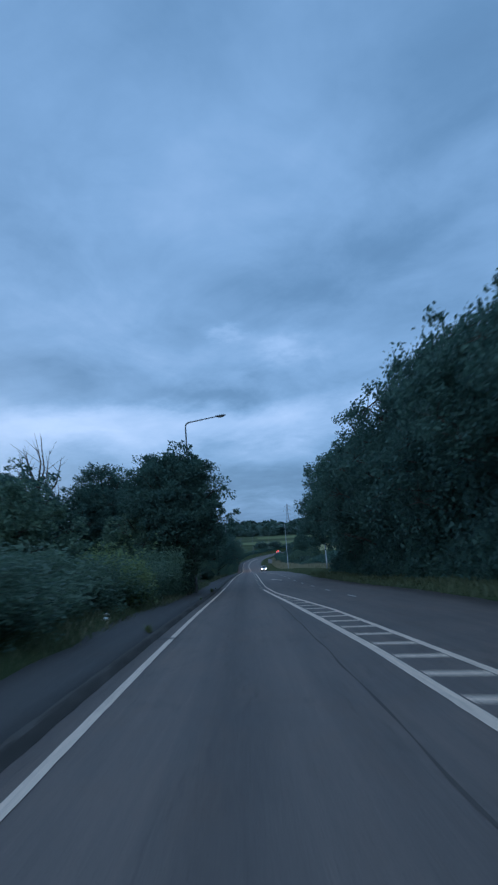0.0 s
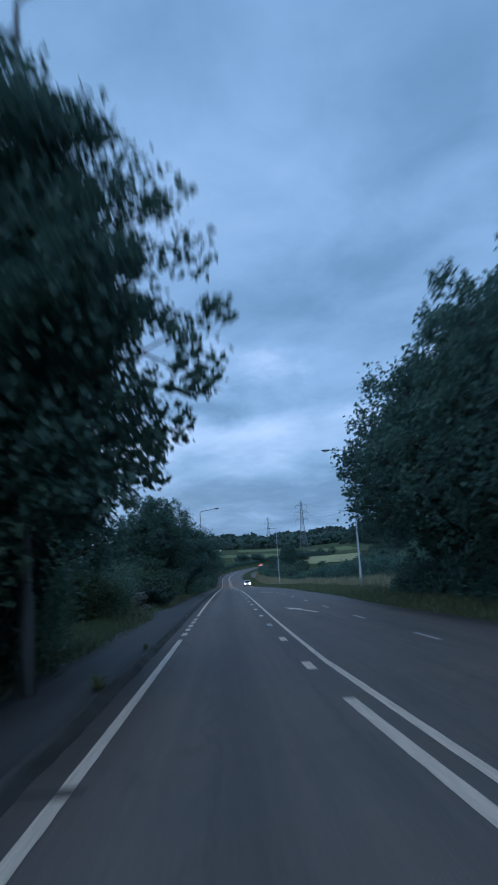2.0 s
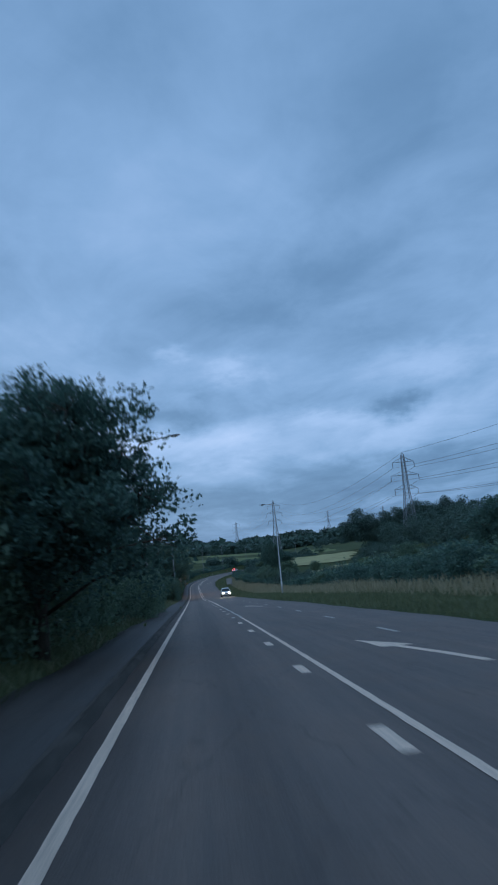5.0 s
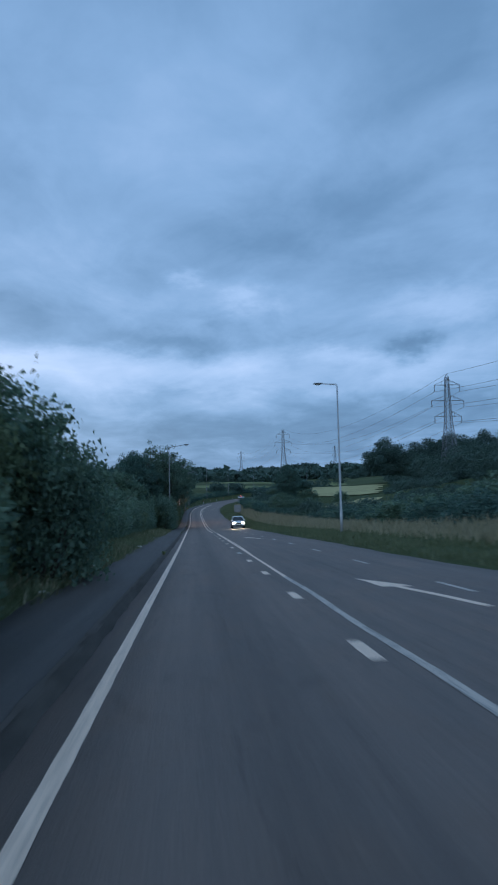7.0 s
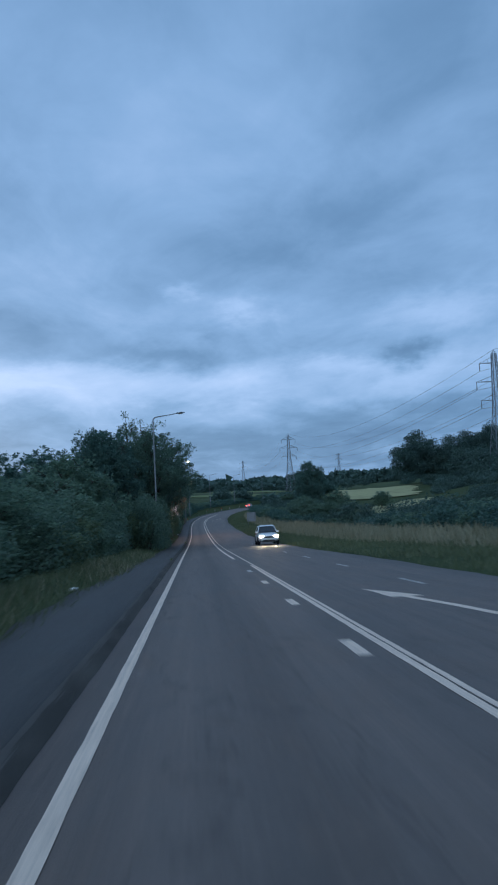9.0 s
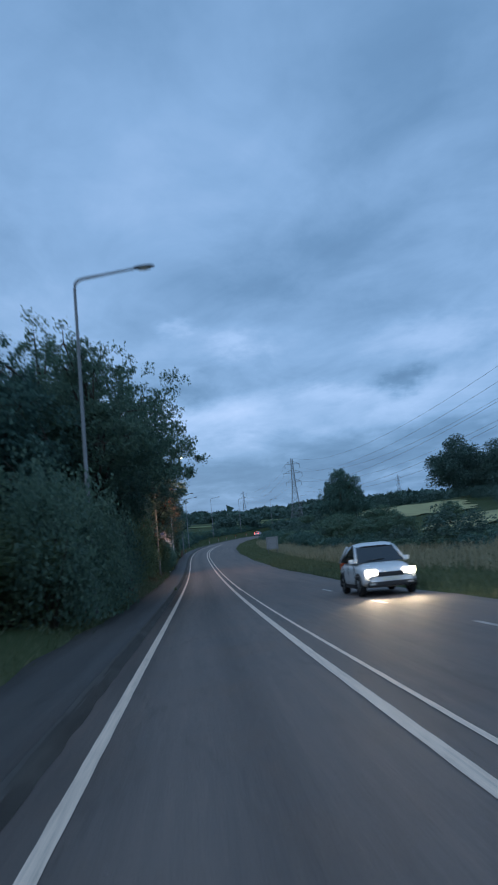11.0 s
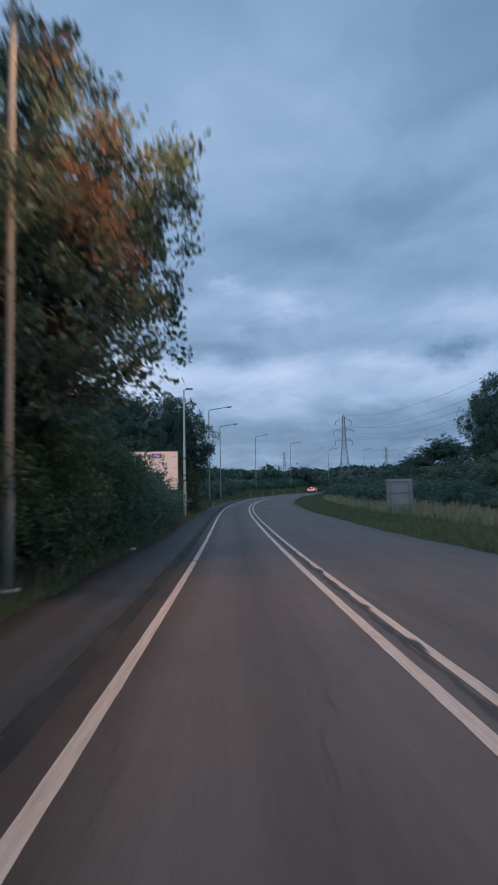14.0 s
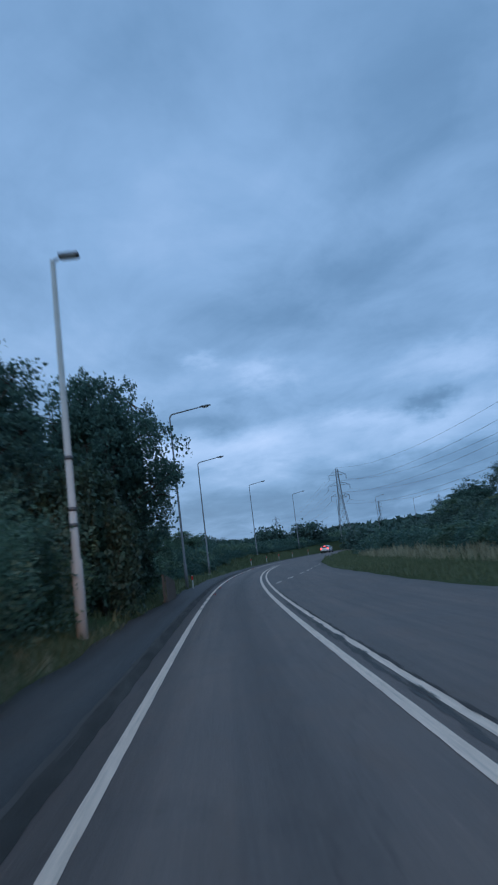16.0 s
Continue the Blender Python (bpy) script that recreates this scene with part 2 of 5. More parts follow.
def mat_silt():
    m, n = material("gutter_silt")
    uv = n.add("ShaderNodeUVMap").outputs[0]
    a = n.noise(n.map(uv, (2.2, 0.5, 1)), 1.0, 5.0, 0.65)
    b = n.noise(uv, 30.0, 4.0, 0.75)
    col = n.ramp(a, [(0.32, (0.046, 0.041, 0.037)), (0.52, (0.070, 0.062, 0.055)), (0.66, (0.105, 0.092, 0.080))])
    col = n.mix(n.ramp(b, [(0.55, (0, 0, 0)), (0.75, (0.6, 0.6, 0.6))]), col, (0.13, 0.105, 0.075, 1))
    finish(n, col, 0.92, 0.0, b, 0.9, 0.02, 0.2)
    return m


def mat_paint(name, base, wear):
    m, n = material(name)
    uv = n.add("ShaderNodeUVMap").outputs[0]
    worn = n.noise(n.map(uv, (3.0, 1.6, 1)), 5.0, 6.0, 0.75)
    fine = n.noise(uv, 40.0, 3.0, 0.7)
    drag = n.noise(n.map(uv, (26.0, 0.55, 1), (5, 2, 0)), 1.0, 4.0, 0.6)          # scuffed lengthways by tyres
    chip = n.noise(n.map(uv, (9.0, 3.0, 1), (1, 8, 0)), 1.0, 5.0, 0.75)
    f = n.math("ADD", n.math("MULTIPLY", worn, 0.30), n.math("ADD", n.math("MULTIPLY", fine, 0.25), n.math("ADD", n.math("MULTIPLY", drag, 0.25), n.math("MULTIPLY", chip, 0.20))))
    col = n.ramp(f, [(wear - 0.05, (0.15, 0.14, 0.135)), (wear, tuple(c * 0.66 for c in base)), (wear + 0.13, base)])
    finish(n, col, 0.6, 0.0, fine, 0.3, 0.003)
    return m


def mat_ground():
    m, n = material("verge_grass")
    p = n.add("ShaderNodeNewGeometry").outputs["Position"]
    big = n.noise(p, 0.02, 4.0, 0.6)
    mid = n.noise(p, 0.35, 5.0, 0.65)
    fine = n.noise(p, 9.0, 3.0, 0.7)
    col = n.ramp(big, [(0.35, (0.045, 0.075, 0.028)), (0.5, (0.075, 0.110, 0.042)), (0.62, (0.13, 0.15, 0.065))])
    col = n.mix(n.math("MULTIPLY", mid, 0.6), col, (0.10, 0.10, 0.055, 1))
    col = n.mix(n.math("MULTIPLY", fine, 0.5), col, (0.018, 0.030, 0.013, 1))
    finish(n, col, 0.95, 0.0, n.math("ADD", fine, mid), 0.8, 0.15, 0.1)
    return m


def mat_field(name, tint):
    m, n = material(name)
    p = n.add("ShaderNodeNewGeometry").outputs["Position"]
    rows = n.noise(n.map(p, (0.9, 0.05, 1), (0, 0, 0), (0, 0, 0.7)), 1.0, 3.0, 0.6)
    f = n.noise(p, 0.08, 4.0, 0.6)
    col = n.ramp(n.math("ADD", n.math("MULTIPLY", rows, 0.4), n.math("MULTIPLY", f, 0.6)), [(0.3, tuple(0.55 * c for c in tint)), (0.5, tuple(0.85 * c for c in tint)), (0.7, tint)])
    finish(n, col, 0.95, 0.0, rows, 0.4, 0.1, 0.1)
    return m


def mat_leaf(name, dark, light, through=0.25, rust=None):
    m, n = material(name)
    isl = n.add("ShaderNodeNewGeometry").outputs["Random Per Island"]
    rnd = n.add("ShaderNodeObjectInfo").outputs["Random"]
    pos = obj_coord(n)
    clump = n.noise(pos, 1.0, 3.0, 0.6)
    f = n.math("ADD", n.math("MULTIPLY", isl, 0.35), n.math("ADD", n.math("MULTIPLY", clump, 0.75), n.math("MULTIPLY", rnd, 0.15)))
    col = n.ramp(f, [(0.25, dark), (0.6, tuple((a + b) / 2 for a, b in zip(dark, light))), (0.95, light)])
    if rust:      # boughs that have turned early
        turned = n.math("ADD", n.noise(pos, 0.42, 2.0, 0.5), n.math("MULTIPLY", isl, 0.16))
        col = n.mix(n.ramp(turned, [(0.66, (0, 0, 0)), (0.75, (0.85, 0.85, 0.85))]), col, (*rust, 1))
    d = n.add("ShaderNodeBsdfPrincipled", {"Base Color": col, "Roughness": 0.55, "Specular IOR Level": 0.35})
    t = n.add("ShaderNodeBsdfTranslucent", {0: col})
    mx = n.add("ShaderNodeMixShader", {0: through, 1: d.outputs[0], 2: t.outputs[0]})
    n.add("ShaderNodeOutputMaterial", {0: mx.outputs[0]})
    return m


def mat_bark():
    m, n = material("bark")
    p = obj_coord(n)
    g = n.noise(n.map(p, (6, 6, 1.2)), 2.0, 6.0, 0.7)
    col = n.ramp(g, [(0.3, (0.035, 0.028, 0.022)), (0.6, (0.10, 0.085, 0.068)), (0.8, (0.16, 0.145, 0.12))])
    finish(n, col, 0.9, 0.0, g, 0.8, 0.05, 0.2)
    return m


def mat_plain(name, col, rough=0.5, metal=0.0, var=0.25, scale=3.0, spec=0.5):
    m, n = material(name)
    p = obj_coord(n)
    a = n.noise(p, scale, 4.0, 0.6)
    b = n.noise(p, scale * 14, 3.0, 0.7)
    c = n.mix(n.math("MULTIPLY", a, var), (*col, 1), (*[v * 0.45 for v in col], 1))
    c = n.mix(n.math("MULTIPLY", b, var * 0.5), c, (*[min(1, v * 1.3) for v in col], 1))
    finish(n, c, n.math("ADD", rough, n.math("MULTIPLY", n.math("SUBTRACT", a, 0.5), 0.2)), metal, b, 0.1, 0.01, spec)
    return m


def mat_glow(name, col, strength):
    m, n = material(name)
    e = n.add("ShaderNodeEmission", {0: (*col, 1), 1: strength})
    n.add("ShaderNodeOutputMaterial", {0: e.outputs[0]})
    return m


def mat_glass(name, col=(0.02, 0.025, 0.03)):
    m, n = material(name)
    finish(n, (*col, 1), 0.05, 0.0, None, spec=0.6)
    return m


ASPHALT = mat_asphalt("worn_asphalt", (0.170, 0.135, 0.119), (0.243, 0.181, 0.151), True)
SILT = mat_silt()
STRIP = mat_asphalt("hard_strip_asphalt", (0.080, 0.070, 0.065), (0.112, 0.096, 0.086), False, 1.4)
PAINT = mat_paint("road_paint", (0.95, 0.71, 0.55), 0.43)
PAINT_OLD = mat_paint("faded_road_paint", (0.74, 0.63, 0.54), 0.495)
SEAM = mat_plain("bitumen_seam", (0.080, 0.070, 0.063), 0.85, 0, 0.4, 3.0, 0.15)
GROUND = mat_ground()
FIELD = mat_field("pale_field", (0.44, 0.41, 0.21))
MEADOW = mat_field("grey_meadow", (0.20, 0.23, 0.10))
LEAF_OAK = mat_leaf("oak_leaves", (0.040, 0.094, 0.090), (0.120, 0.215, 0.160), 0.42)
LEAF_ASH = mat_leaf("ash_leaves", (0.060, 0.120, 0.100), (0.175, 0.262, 0.172), 0.45)
LEAF_HEDGE = mat_leaf("hedge_leaves", (0.068, 0.132, 0.102), (0.190, 0.285, 0.180), 0.42)
LEAF_MAPLE = mat_leaf("maple_leaves", (0.060, 0.110, 0.088), (0.170, 0.235, 0.165), 0.42, (0.30, 0.125, 0.078))
LEAF_HAZEL = mat_leaf("hazel_leaves", (0.070, 0.115, 0.070), (0.190, 0.250, 0.130), 0.42)
BRACKEN = mat_leaf("dead_weeds", (0.085, 0.05, 0.03), (0.23, 0.14, 0.075), 0.3)
LEAF_ELDER = mat_leaf("elder_leaves", (0.14, 0.21, 0.10), (0.29, 0.38, 0.18), 0.42)
LEAF_DARK = mat_leaf("ivy_leaves", (0.018, 0.042, 0.032), (0.055, 0.098, 0.060), 0.1)
LEAF_FAR = mat_leaf("woodland_leaves", (0.034, 0.074, 0.070), (0.085, 0.145, 0.110), 0.2)
GRASS = mat_leaf("green_grass", (0.066, 0.096, 0.050), (0.185, 0.210, 0.112), 0.3)
WEED = mat_leaf("gutter_weed_leaves", (0.10, 0.13, 0.05), (0.24, 0.26, 0.12), 0.3)
DRY = mat_leaf("dry_grass", (0.17, 0.16, 0.095), (0.40, 0.36, 0.24), 0.3)
BARK = mat_bark()
TIMBER = mat_plain("weathered_timber", (0.17, 0.135, 0.11), 0.9, 0.0, 0.5, 2.5, 0.15)
STEEL = mat_plain("galvanised_steel", (0.42, 0.43, 0.44), 0.5, 0.55, 0.35, 1.5)
STEEL_DARK = mat_plain("weathered_lattice_steel", (0.20, 0.22, 0.24), 0.6, 0.4, 0.3, 1.0)
CONCRETE = mat_plain("pale_painted_column", (0.50, 0.50, 0.47), 0.75, 0.0, 0.55, 2.2)
OLD_POLE = mat_plain("dull_grey_column", (0.21, 0.20, 0.175), 0.8, 0.0, 0.5, 2.0)
STEEL_DULL = mat_plain("dull_grey_lamp_steel", (0.21, 0.215, 0.22), 0.6, 0.4, 0.4, 1.5)
LAMP_BODY = mat_plain("grey_lantern_housing", (0.10, 0.105, 0.11), 0.45, 0.2, 0.2)
LENS = mat_plain("dull_lamp_lens", (0.45, 0.45, 0.42), 0.25)
LENS_LIT = mat_glow("lit_sodium_lens", (1.0, 0.72, 0.36), 90.0)
SIGN_BACK = mat_plain("grey_sign_back", (0.40, 0.42, 0.43), 0.55, 0.3, 0.4, 1.2)
SIGN_REAR = mat_plain("weathered_sign_rear", (0.27, 0.285, 0.30), 0.6, 0.2, 0.5, 1.6)
SIGN_WHITE = mat_plain("white_sign_face", (0.93, 0.78, 0.68), 0.4, 0.0, 0.12, 0.8)
SIGN_BLACK = mat_plain("black_sign_legend", (0.012, 0.012, 0.014), 0.4)
SIGN_BLUE = mat_plain("blue_sign_panel", (0.02, 0.11, 0.42), 0.4)
SIGN_YELLOW = mat_plain("yellow_sign_patch", (0.80, 0.42, 0.05), 0.4)
RUBBER = mat_plain("tyre_rubber", (0.018, 0.018, 0.019), 0.85)
ALLOY = mat_plain("alloy_rim", (0.45, 0.46, 0.47), 0.35, 0.8)
CAR_WHITE = mat_plain("white_car_paint", (0.72, 0.73, 0.74), 0.25, 0.0, 0.06)
CAR_TRIM = mat_plain("black_car_trim", (0.02, 0.02, 0.022), 0.5)
CAR_GLASS = mat_glass("car_glass")
HEADLIGHT = mat_glow("lit_headlight", (1.0, 0.86, 0.66), 45.0)
TAIL = mat_glow("lit_tail_light", (1.0, 0.05, 0.03), 9.0)
PLATE = mat_plain("plain_plate", (0.75, 0.74, 0.66), 0.4)
CONE_ORANGE = mat_plain("orange_cone", (0.75, 0.12, 0.03), 0.5)
REFLECTOR = mat_plain("red_reflector", (0.85, 0.03, 0.025), 0.2, 0.0, 0.05)
CONE_WHITE = mat_plain("white_cone_band", (0.8, 0.8, 0.78), 0.4)
SEALED = mat_plain("old_crack_sealant", (0.105, 0.088, 0.078), 0.8, 0, 0.5, 3.0, 0.2)
KERB = mat_plain("dirty_kerb_stone", (0.105, 0.092, 0.083), 0.9, 0.0, 0.6, 2.5, 0.2)
STONE = mat_plain("mossy_rubble_stone", (0.125, 0.125, 0.105), 0.9, 0.0, 0.6, 4.0)


# ---- mesh helpers ----
def mesh(name, verts, faces, mat, smooth=False, uvs=None):
    me = bpy.data.meshes.new(name)
    me.from_pydata([tuple(v) for v in verts] if not isinstance(verts, np.ndarray) else verts.tolist(), [], faces if isinstance(faces, list) else faces.tolist())
    for k in mat if isinstance(mat, (list, tuple)) else [mat]:
        me.materials.append(k)
    if uvs is not None:
        lay = me.uv_layers.new(name="UVMap")
        idx = np.empty(len(me.loops), dtype=np.int32)
        me.loops.foreach_get("vertex_index", idx)
        lay.data.foreach_set("uv", np.asarray(uvs, dtype=np.float32)[idx].ravel())
    if smooth:
        me.polygons.foreach_set("use_smooth", [True] * len(me.polygons))
    me.update()
    return me


def part(name, me, parent=None, label="", m=None):
    ob = new(name, me)
    if parent is not None:
        ob.parent = parent
    if m is not None:
        ob.matrix_basis = m
    if label:
        tagged(ob, label)
    return ob


def tube_data(points, radii, sides=7):
    pts = [Vector(p) for p in points]
    verts, faces = [], []
    for i, p in enumerate(pts):
        d = (pts[min(i + 1, len(pts) - 1)] - pts[max(i - 1, 0)]).normalized()
        a = d.orthogonal().normalized() if abs(d.z) > 0.98 else d.cross(Vector((0, 0, 1))).normalized()
        b = d.cross(a)
        for k in range(sides):
            w = 2 * math.pi * k / sides
            verts.append(p + (a * math.cos(w) + b * math.sin(w)) * radii[i])
    for i in range(len(pts) - 1):
        for k in range(sides):
            k2 = (k + 1) % sides
            faces.append((i * sides + k, i * sides + k2, (i + 1) * sides + k2, (i + 1) * sides + k))
    faces.append(tuple(range(sides))[::-1])
    faces.append(tuple((len(pts) - 1) * sides + k for k in range(sides)))
    return verts, faces


def join_data(items):
    verts, faces = [], []
    for v, f in items:
        o = len(verts)
        verts += v
        faces += [tuple(i + o for i in q) for q in f]
    return verts, faces


def tube(name, points, radii, mat, sides=8):
    v, f = tube_data(points, radii if isinstance(radii, (list, tuple)) else [radii] * len(points), sides)
    return mesh(name, v, f, mat, True)


def box_data(x0, x1, y0, y1, z0, z1):
    v = [Vector(c) for c in ((x0, y0, z0), (x1, y0, z0), (x1, y1, z0), (x0, y1, z0), (x0, y0, z1), (x1, y0, z1), (x1, y1, z1), (x0, y1, z1))]
    return v, [(3, 2, 1, 0), (4, 5, 6, 7), (0, 1, 5, 4), (1, 2, 6, 5), (2, 3, 7, 6), (3, 0, 4, 7)]


def box(name, dims, mat, bevel=0.0):
    v, f = box_data(*dims)
    me = mesh(name, v, f, mat)
    if bevel:
        bm = bmesh.new()
        bm.from_mesh(me)
        bmesh.ops.bevel(bm, geom=bm.edges[:], offset=bevel, segments=2, affect="EDGES", profile=0.6)
        bm.to_mesh(me)
        bm.free()
    return me


# ---- ground, road and markings ----
def build_ground():
    ys = np.concatenate([np.arange(-300, -20, 40), np.arange(-20, 520, 2.5), np.arange(520, 900, 10), np.arange(900, 3000, 50), np.array([3300, 3800, 4500, 6000])])
    us = np.concatenate([-np.geomspace(4000, 40, 26), np.arange(-36, -8, 4), np.arange(-7, -1.5, 0.35), np.arange(-1, 8, 1.5), np.arange(8, 14, 0.5), np.arange(14, 40, 2), np.geomspace(42, 4000, 30)])
    yy, uu = np.meshgrid(ys, us, indexing="ij")
    xx = uu + np.interp(np.clip(yy, -300, 600), LINE_Y, LINE_X)
    zz = ground_z(xx, yy)
    v = np.stack([xx, yy, zz], -1).reshape(-1, 3)
    ny, nu = yy.shape
    i = np.arange(ny * nu).reshape(ny, nu)
    f = np.stack([i[:-1, :-1], i[:-1, 1:], i[1:, 1:], i[1:, :-1]], -1).reshape(-1, 4)
    ob = new("ground", mesh("ground", v, f, GROUND, True))
    tagged(ob, "grassy verges and farmland rising to distant hills", "ground", kind="structure")


def strip_mesh(name, s0, s1, lat0, lat1, h, mat, step=2.0, cols=1, thick=0.0):
    """A ribbon that follows the road; lat0 and lat1 are numbers or functions of s."""
    n = max(1, int(math.ceil((s1 - s0) / step)))
    verts, faces, uvs = [], [], []
    for i in range(n + 1):
        s = s0 + (s1 - s0) * i / n
        a = lat0(s) if callable(lat0) else lat0
        b = lat1(s) if callable(lat1) else lat1
        for k in range(cols + 1):
            lat = a + (b - a) * k / cols
            verts.append(road_at(s, lat, h(s) if callable(h) else h))
            uvs.append((lat, s))
    w = cols + 1
    for i in range(n):
        for k in range(cols):
            faces.append((i * w + k, i * w + k + 1, (i + 1) * w + k + 1, (i + 1) * w + k))
    if thick:
        o = len(verts)
        top = list(verts)
        for p, uv in zip(top, list(uvs)):
            verts.append(p - Vector((0, 0, thick)))
            uvs.append(uv)
        for i in range(n):
            for k in (0, cols):
                q = (i * w + k, (i + 1) * w + k, o + (i + 1) * w + k, o + i * w + k)
                faces.append(q if k == 0 else q[::-1])
    return mesh(name, verts, faces, mat, True, uvs)


def right_edge(s):
    return 8.1 + 0.10 * math.sin(s * 0.21) + 0.06 * math.sin(s * 0.9) + 0.5 * math.exp(-((s - 48) / 14) ** 2)


def left_edge(s):
    return -2.0 + 0.10 * math.sin(s * 0.3 + 1) + 0.08 * math.sin(s * 1.1) - 0.75 * math.exp(-((s - 42) / 14) ** 2) - 1.2 * math.exp(-((s - 78) / 9) ** 4) - 0.35 * math.exp(-((s - 208) / 16) ** 2)


def kerb_top(s):
    """Height of the footway: dropped at the field entrance, fading out on the bend."""
    return 0.02 + 0.045 * float(1 - sstep(64, 67, s) + sstep(80, 83, s)) * float(1 - sstep(380, 420, s))


def build_kerb(footway):
    """Dirty kerb stones, the near ones singly."""
    stone = box("kerb_stone", (-0.065, 0.065, -0.452, 0.452, -0.16, 0.0), KERB, 0.014)
    run = []
    rng = random.Random(8)
    s = 10.0
    while s < 380:
        if s < 65.5 or s > 81.5:
            m = Matrix.Translation(road_at(s, -0.50 + rng.uniform(-0.008, 0.008), kerb_top(s) + 0.004 + rng.uniform(-0.008, 0.004))) @ Matrix.Rotation(-heading(s), 4, "Z") @ Matrix.Rotation(math.atan2(road_at(s + 1).z - road_at(s).z, 1) + rng.uniform(-0.008, 0.008), 4, "X")
            if s < 298:
                part("kerb_stone", stone, footway, "", m)
            else:
                v, f = box_data(-0.065, 0.065, -0.452, 0.452, -0.16, 0.0)
                run.append(([m @ q for q in v], f))
        s += 0.915
    tagged(part("kerb_run", mesh("kerb_run", *join_data(run), KERB), footway), "dirty kerb stones along the bend", kind="stuff")


def build_road():
    road = new("road", strip_mesh("road", -120, 660, -0.44, right_edge, 0.0, ASPHALT, 2.0, 8, 0.15))
    tagged(road, "worn grey asphalt trunk road with white markings", "road", kind="structure")
    footway = new("pavement", strip_mesh("pavement", -120, 660, left_edge, -0.565, kerb_top, STRIP, 1.0, 3, 0.22))
    tagged(footway, "low dark asphalt footway behind a worn kerb", "pavement", kind="structure")
    build_kerb(footway)
    part("gutter_dirt", strip_mesh("gutter_dirt", -60, 420, -0.437, lambda s: -0.36 + 0.02 * math.sin(s * 0.7) + 0.025 * math.sin(s * 12.9898) * math.sin(s * 7.233), 0.003, SEAM, 0.3), road)
    # silt and rotted leaves washed against the kerb: a soft dark bank with gaps where the stones show
    verts, faces, uvs = [], [], []
    n = 1600
    for i in range(n + 1):
        q = -20 + 420 * i / n
        w = noise.noise(Vector((q * 0.9, 3.1, 0))) + 0.6 * noise.noise(Vector((q * 3.7, 8.2, 0)))
        k = noise.noise(Vector((q * 0.6, 0.7, 5.0))) + 0.5 * noise.noise(Vector((q * 2.9, 1.7, 9.0)))
        top = kerb_top(q)
        for lat, h in ((-0.33 + 0.035 * w, 0.002), (-0.38 + 0.02 * w, 0.4 * top + 0.006 + 0.004 * k), (-0.432, top + 0.004 + 0.006 * k), (-0.47, top + 0.008 + 0.005 * k), (-0.51 - 0.04 * k, top + 0.001)):
            verts.append(road_at(q, lat, h))
            uvs.append((lat, q))
    faces = [(i * 5 + k, (i + 1) * 5 + k, (i + 1) * 5 + k + 1, i * 5 + k + 1) for i in range(n) for k in range(4)]
    tagged(part("silt", mesh("silt", verts, faces, SILT, True, uvs), road), "dark silt and leaf litter banked along the kerb")
    # crack sealed with bitumen beside the hatching
    wander = lambda s: 2.86 + 0.03 * math.sin(s * 0.12) + 0.012 * math.sin(s * 1.3)
    part("sealed_crack", strip_mesh("sealed_crack", 2, 52, lambda s: wander(s) - 0.010 - 0.012 * math.sin(s * 2.1), lambda s: wander(s) + 0.016, 0.003, SEALED, 0.5), road)

    def line(name, s0, s1, lat, width, mat=PAINT, step=2.0):
        f = lat if callable(lat) else (lambda s, c=lat: c)
        rag = lambda s, k: 0.004 * math.sin(s * 1.1 + k) * math.sin(s * 4.7 + 2 * k) + 0.002 * math.sin(s * 9.0 + k)      # crumbled edges
        return part(name, strip_mesh(name, s0, s1, lambda s: f(s) - width / 2 + rag(s, 0.0), lambda s: f(s) + width / 2 + rag(s, 1.7), 0.005, mat, min(step, 0.35)), road)

    # left edge line, broken at the mouth of a field entrance and cut by joints
    line("edge_line", -60, 24.5, 0, 0.125)
    line("edge_line", 24.8, 52.4, 0, 0.125)
    line("edge_line", 52.7, 67.5, 0, 0.125)
    for k in range(5):
        line("edge_dash", 69.0 + k * 2.0, 70.1 + k * 2.0, 0, 0.15, step=1.1)
    line("edge_line", 80.0, 94.3, 0, 0.125)
    line("edge_dash", 80.6, 81.6, -0.55, 0.12, step=1.0)
    line("edge_line", 94.6, 142.75, 0, 0.125)
    line("edge_line", 143.05, 178.6, 0, 0.125)
    line("edge_line", 178.9, 304.6, 0, 0.125)
    line("edge_line", 304.9, 321.9, 0, 0.125)
    s = 322.2
    for gap, wide in ((350.4, 0.30), (353.0, 0.35), (355.7, 0.40), (358.6, 0.40), (600.0, 0.0)):
        line("edge_line", s, gap, 0, 0.125)
        s = gap + wide
    # transverse joints in the hard strip
    for s in (24.6, 52.55, 94.4, 142.9, 178.7, 304.7, 322.0):
        part("joint", strip_mesh("joint", s - 0.055, s + 0.055, -0.40, 0.16, 0.0075, SEAM, 0.11), road)
    # hatched taper before the double lines
    left_l = lambda s: float(np.interp(s, [-60, 0, 20, 56], [4.0, 3.72, 3.58, 2.70]))
    right_l = lambda s: float(np.interp(s, [-60, 0, 17, 30, 48, 60], [6.0, 5.0, 4.45, 4.10, 3.2, 2.98]))
    line("hatch_border", -60, 56, left_l, 0.15)
    line("hatch_border", -60, 60, right_l, 0.12)
    s = 15.3 - 42 * 1.72
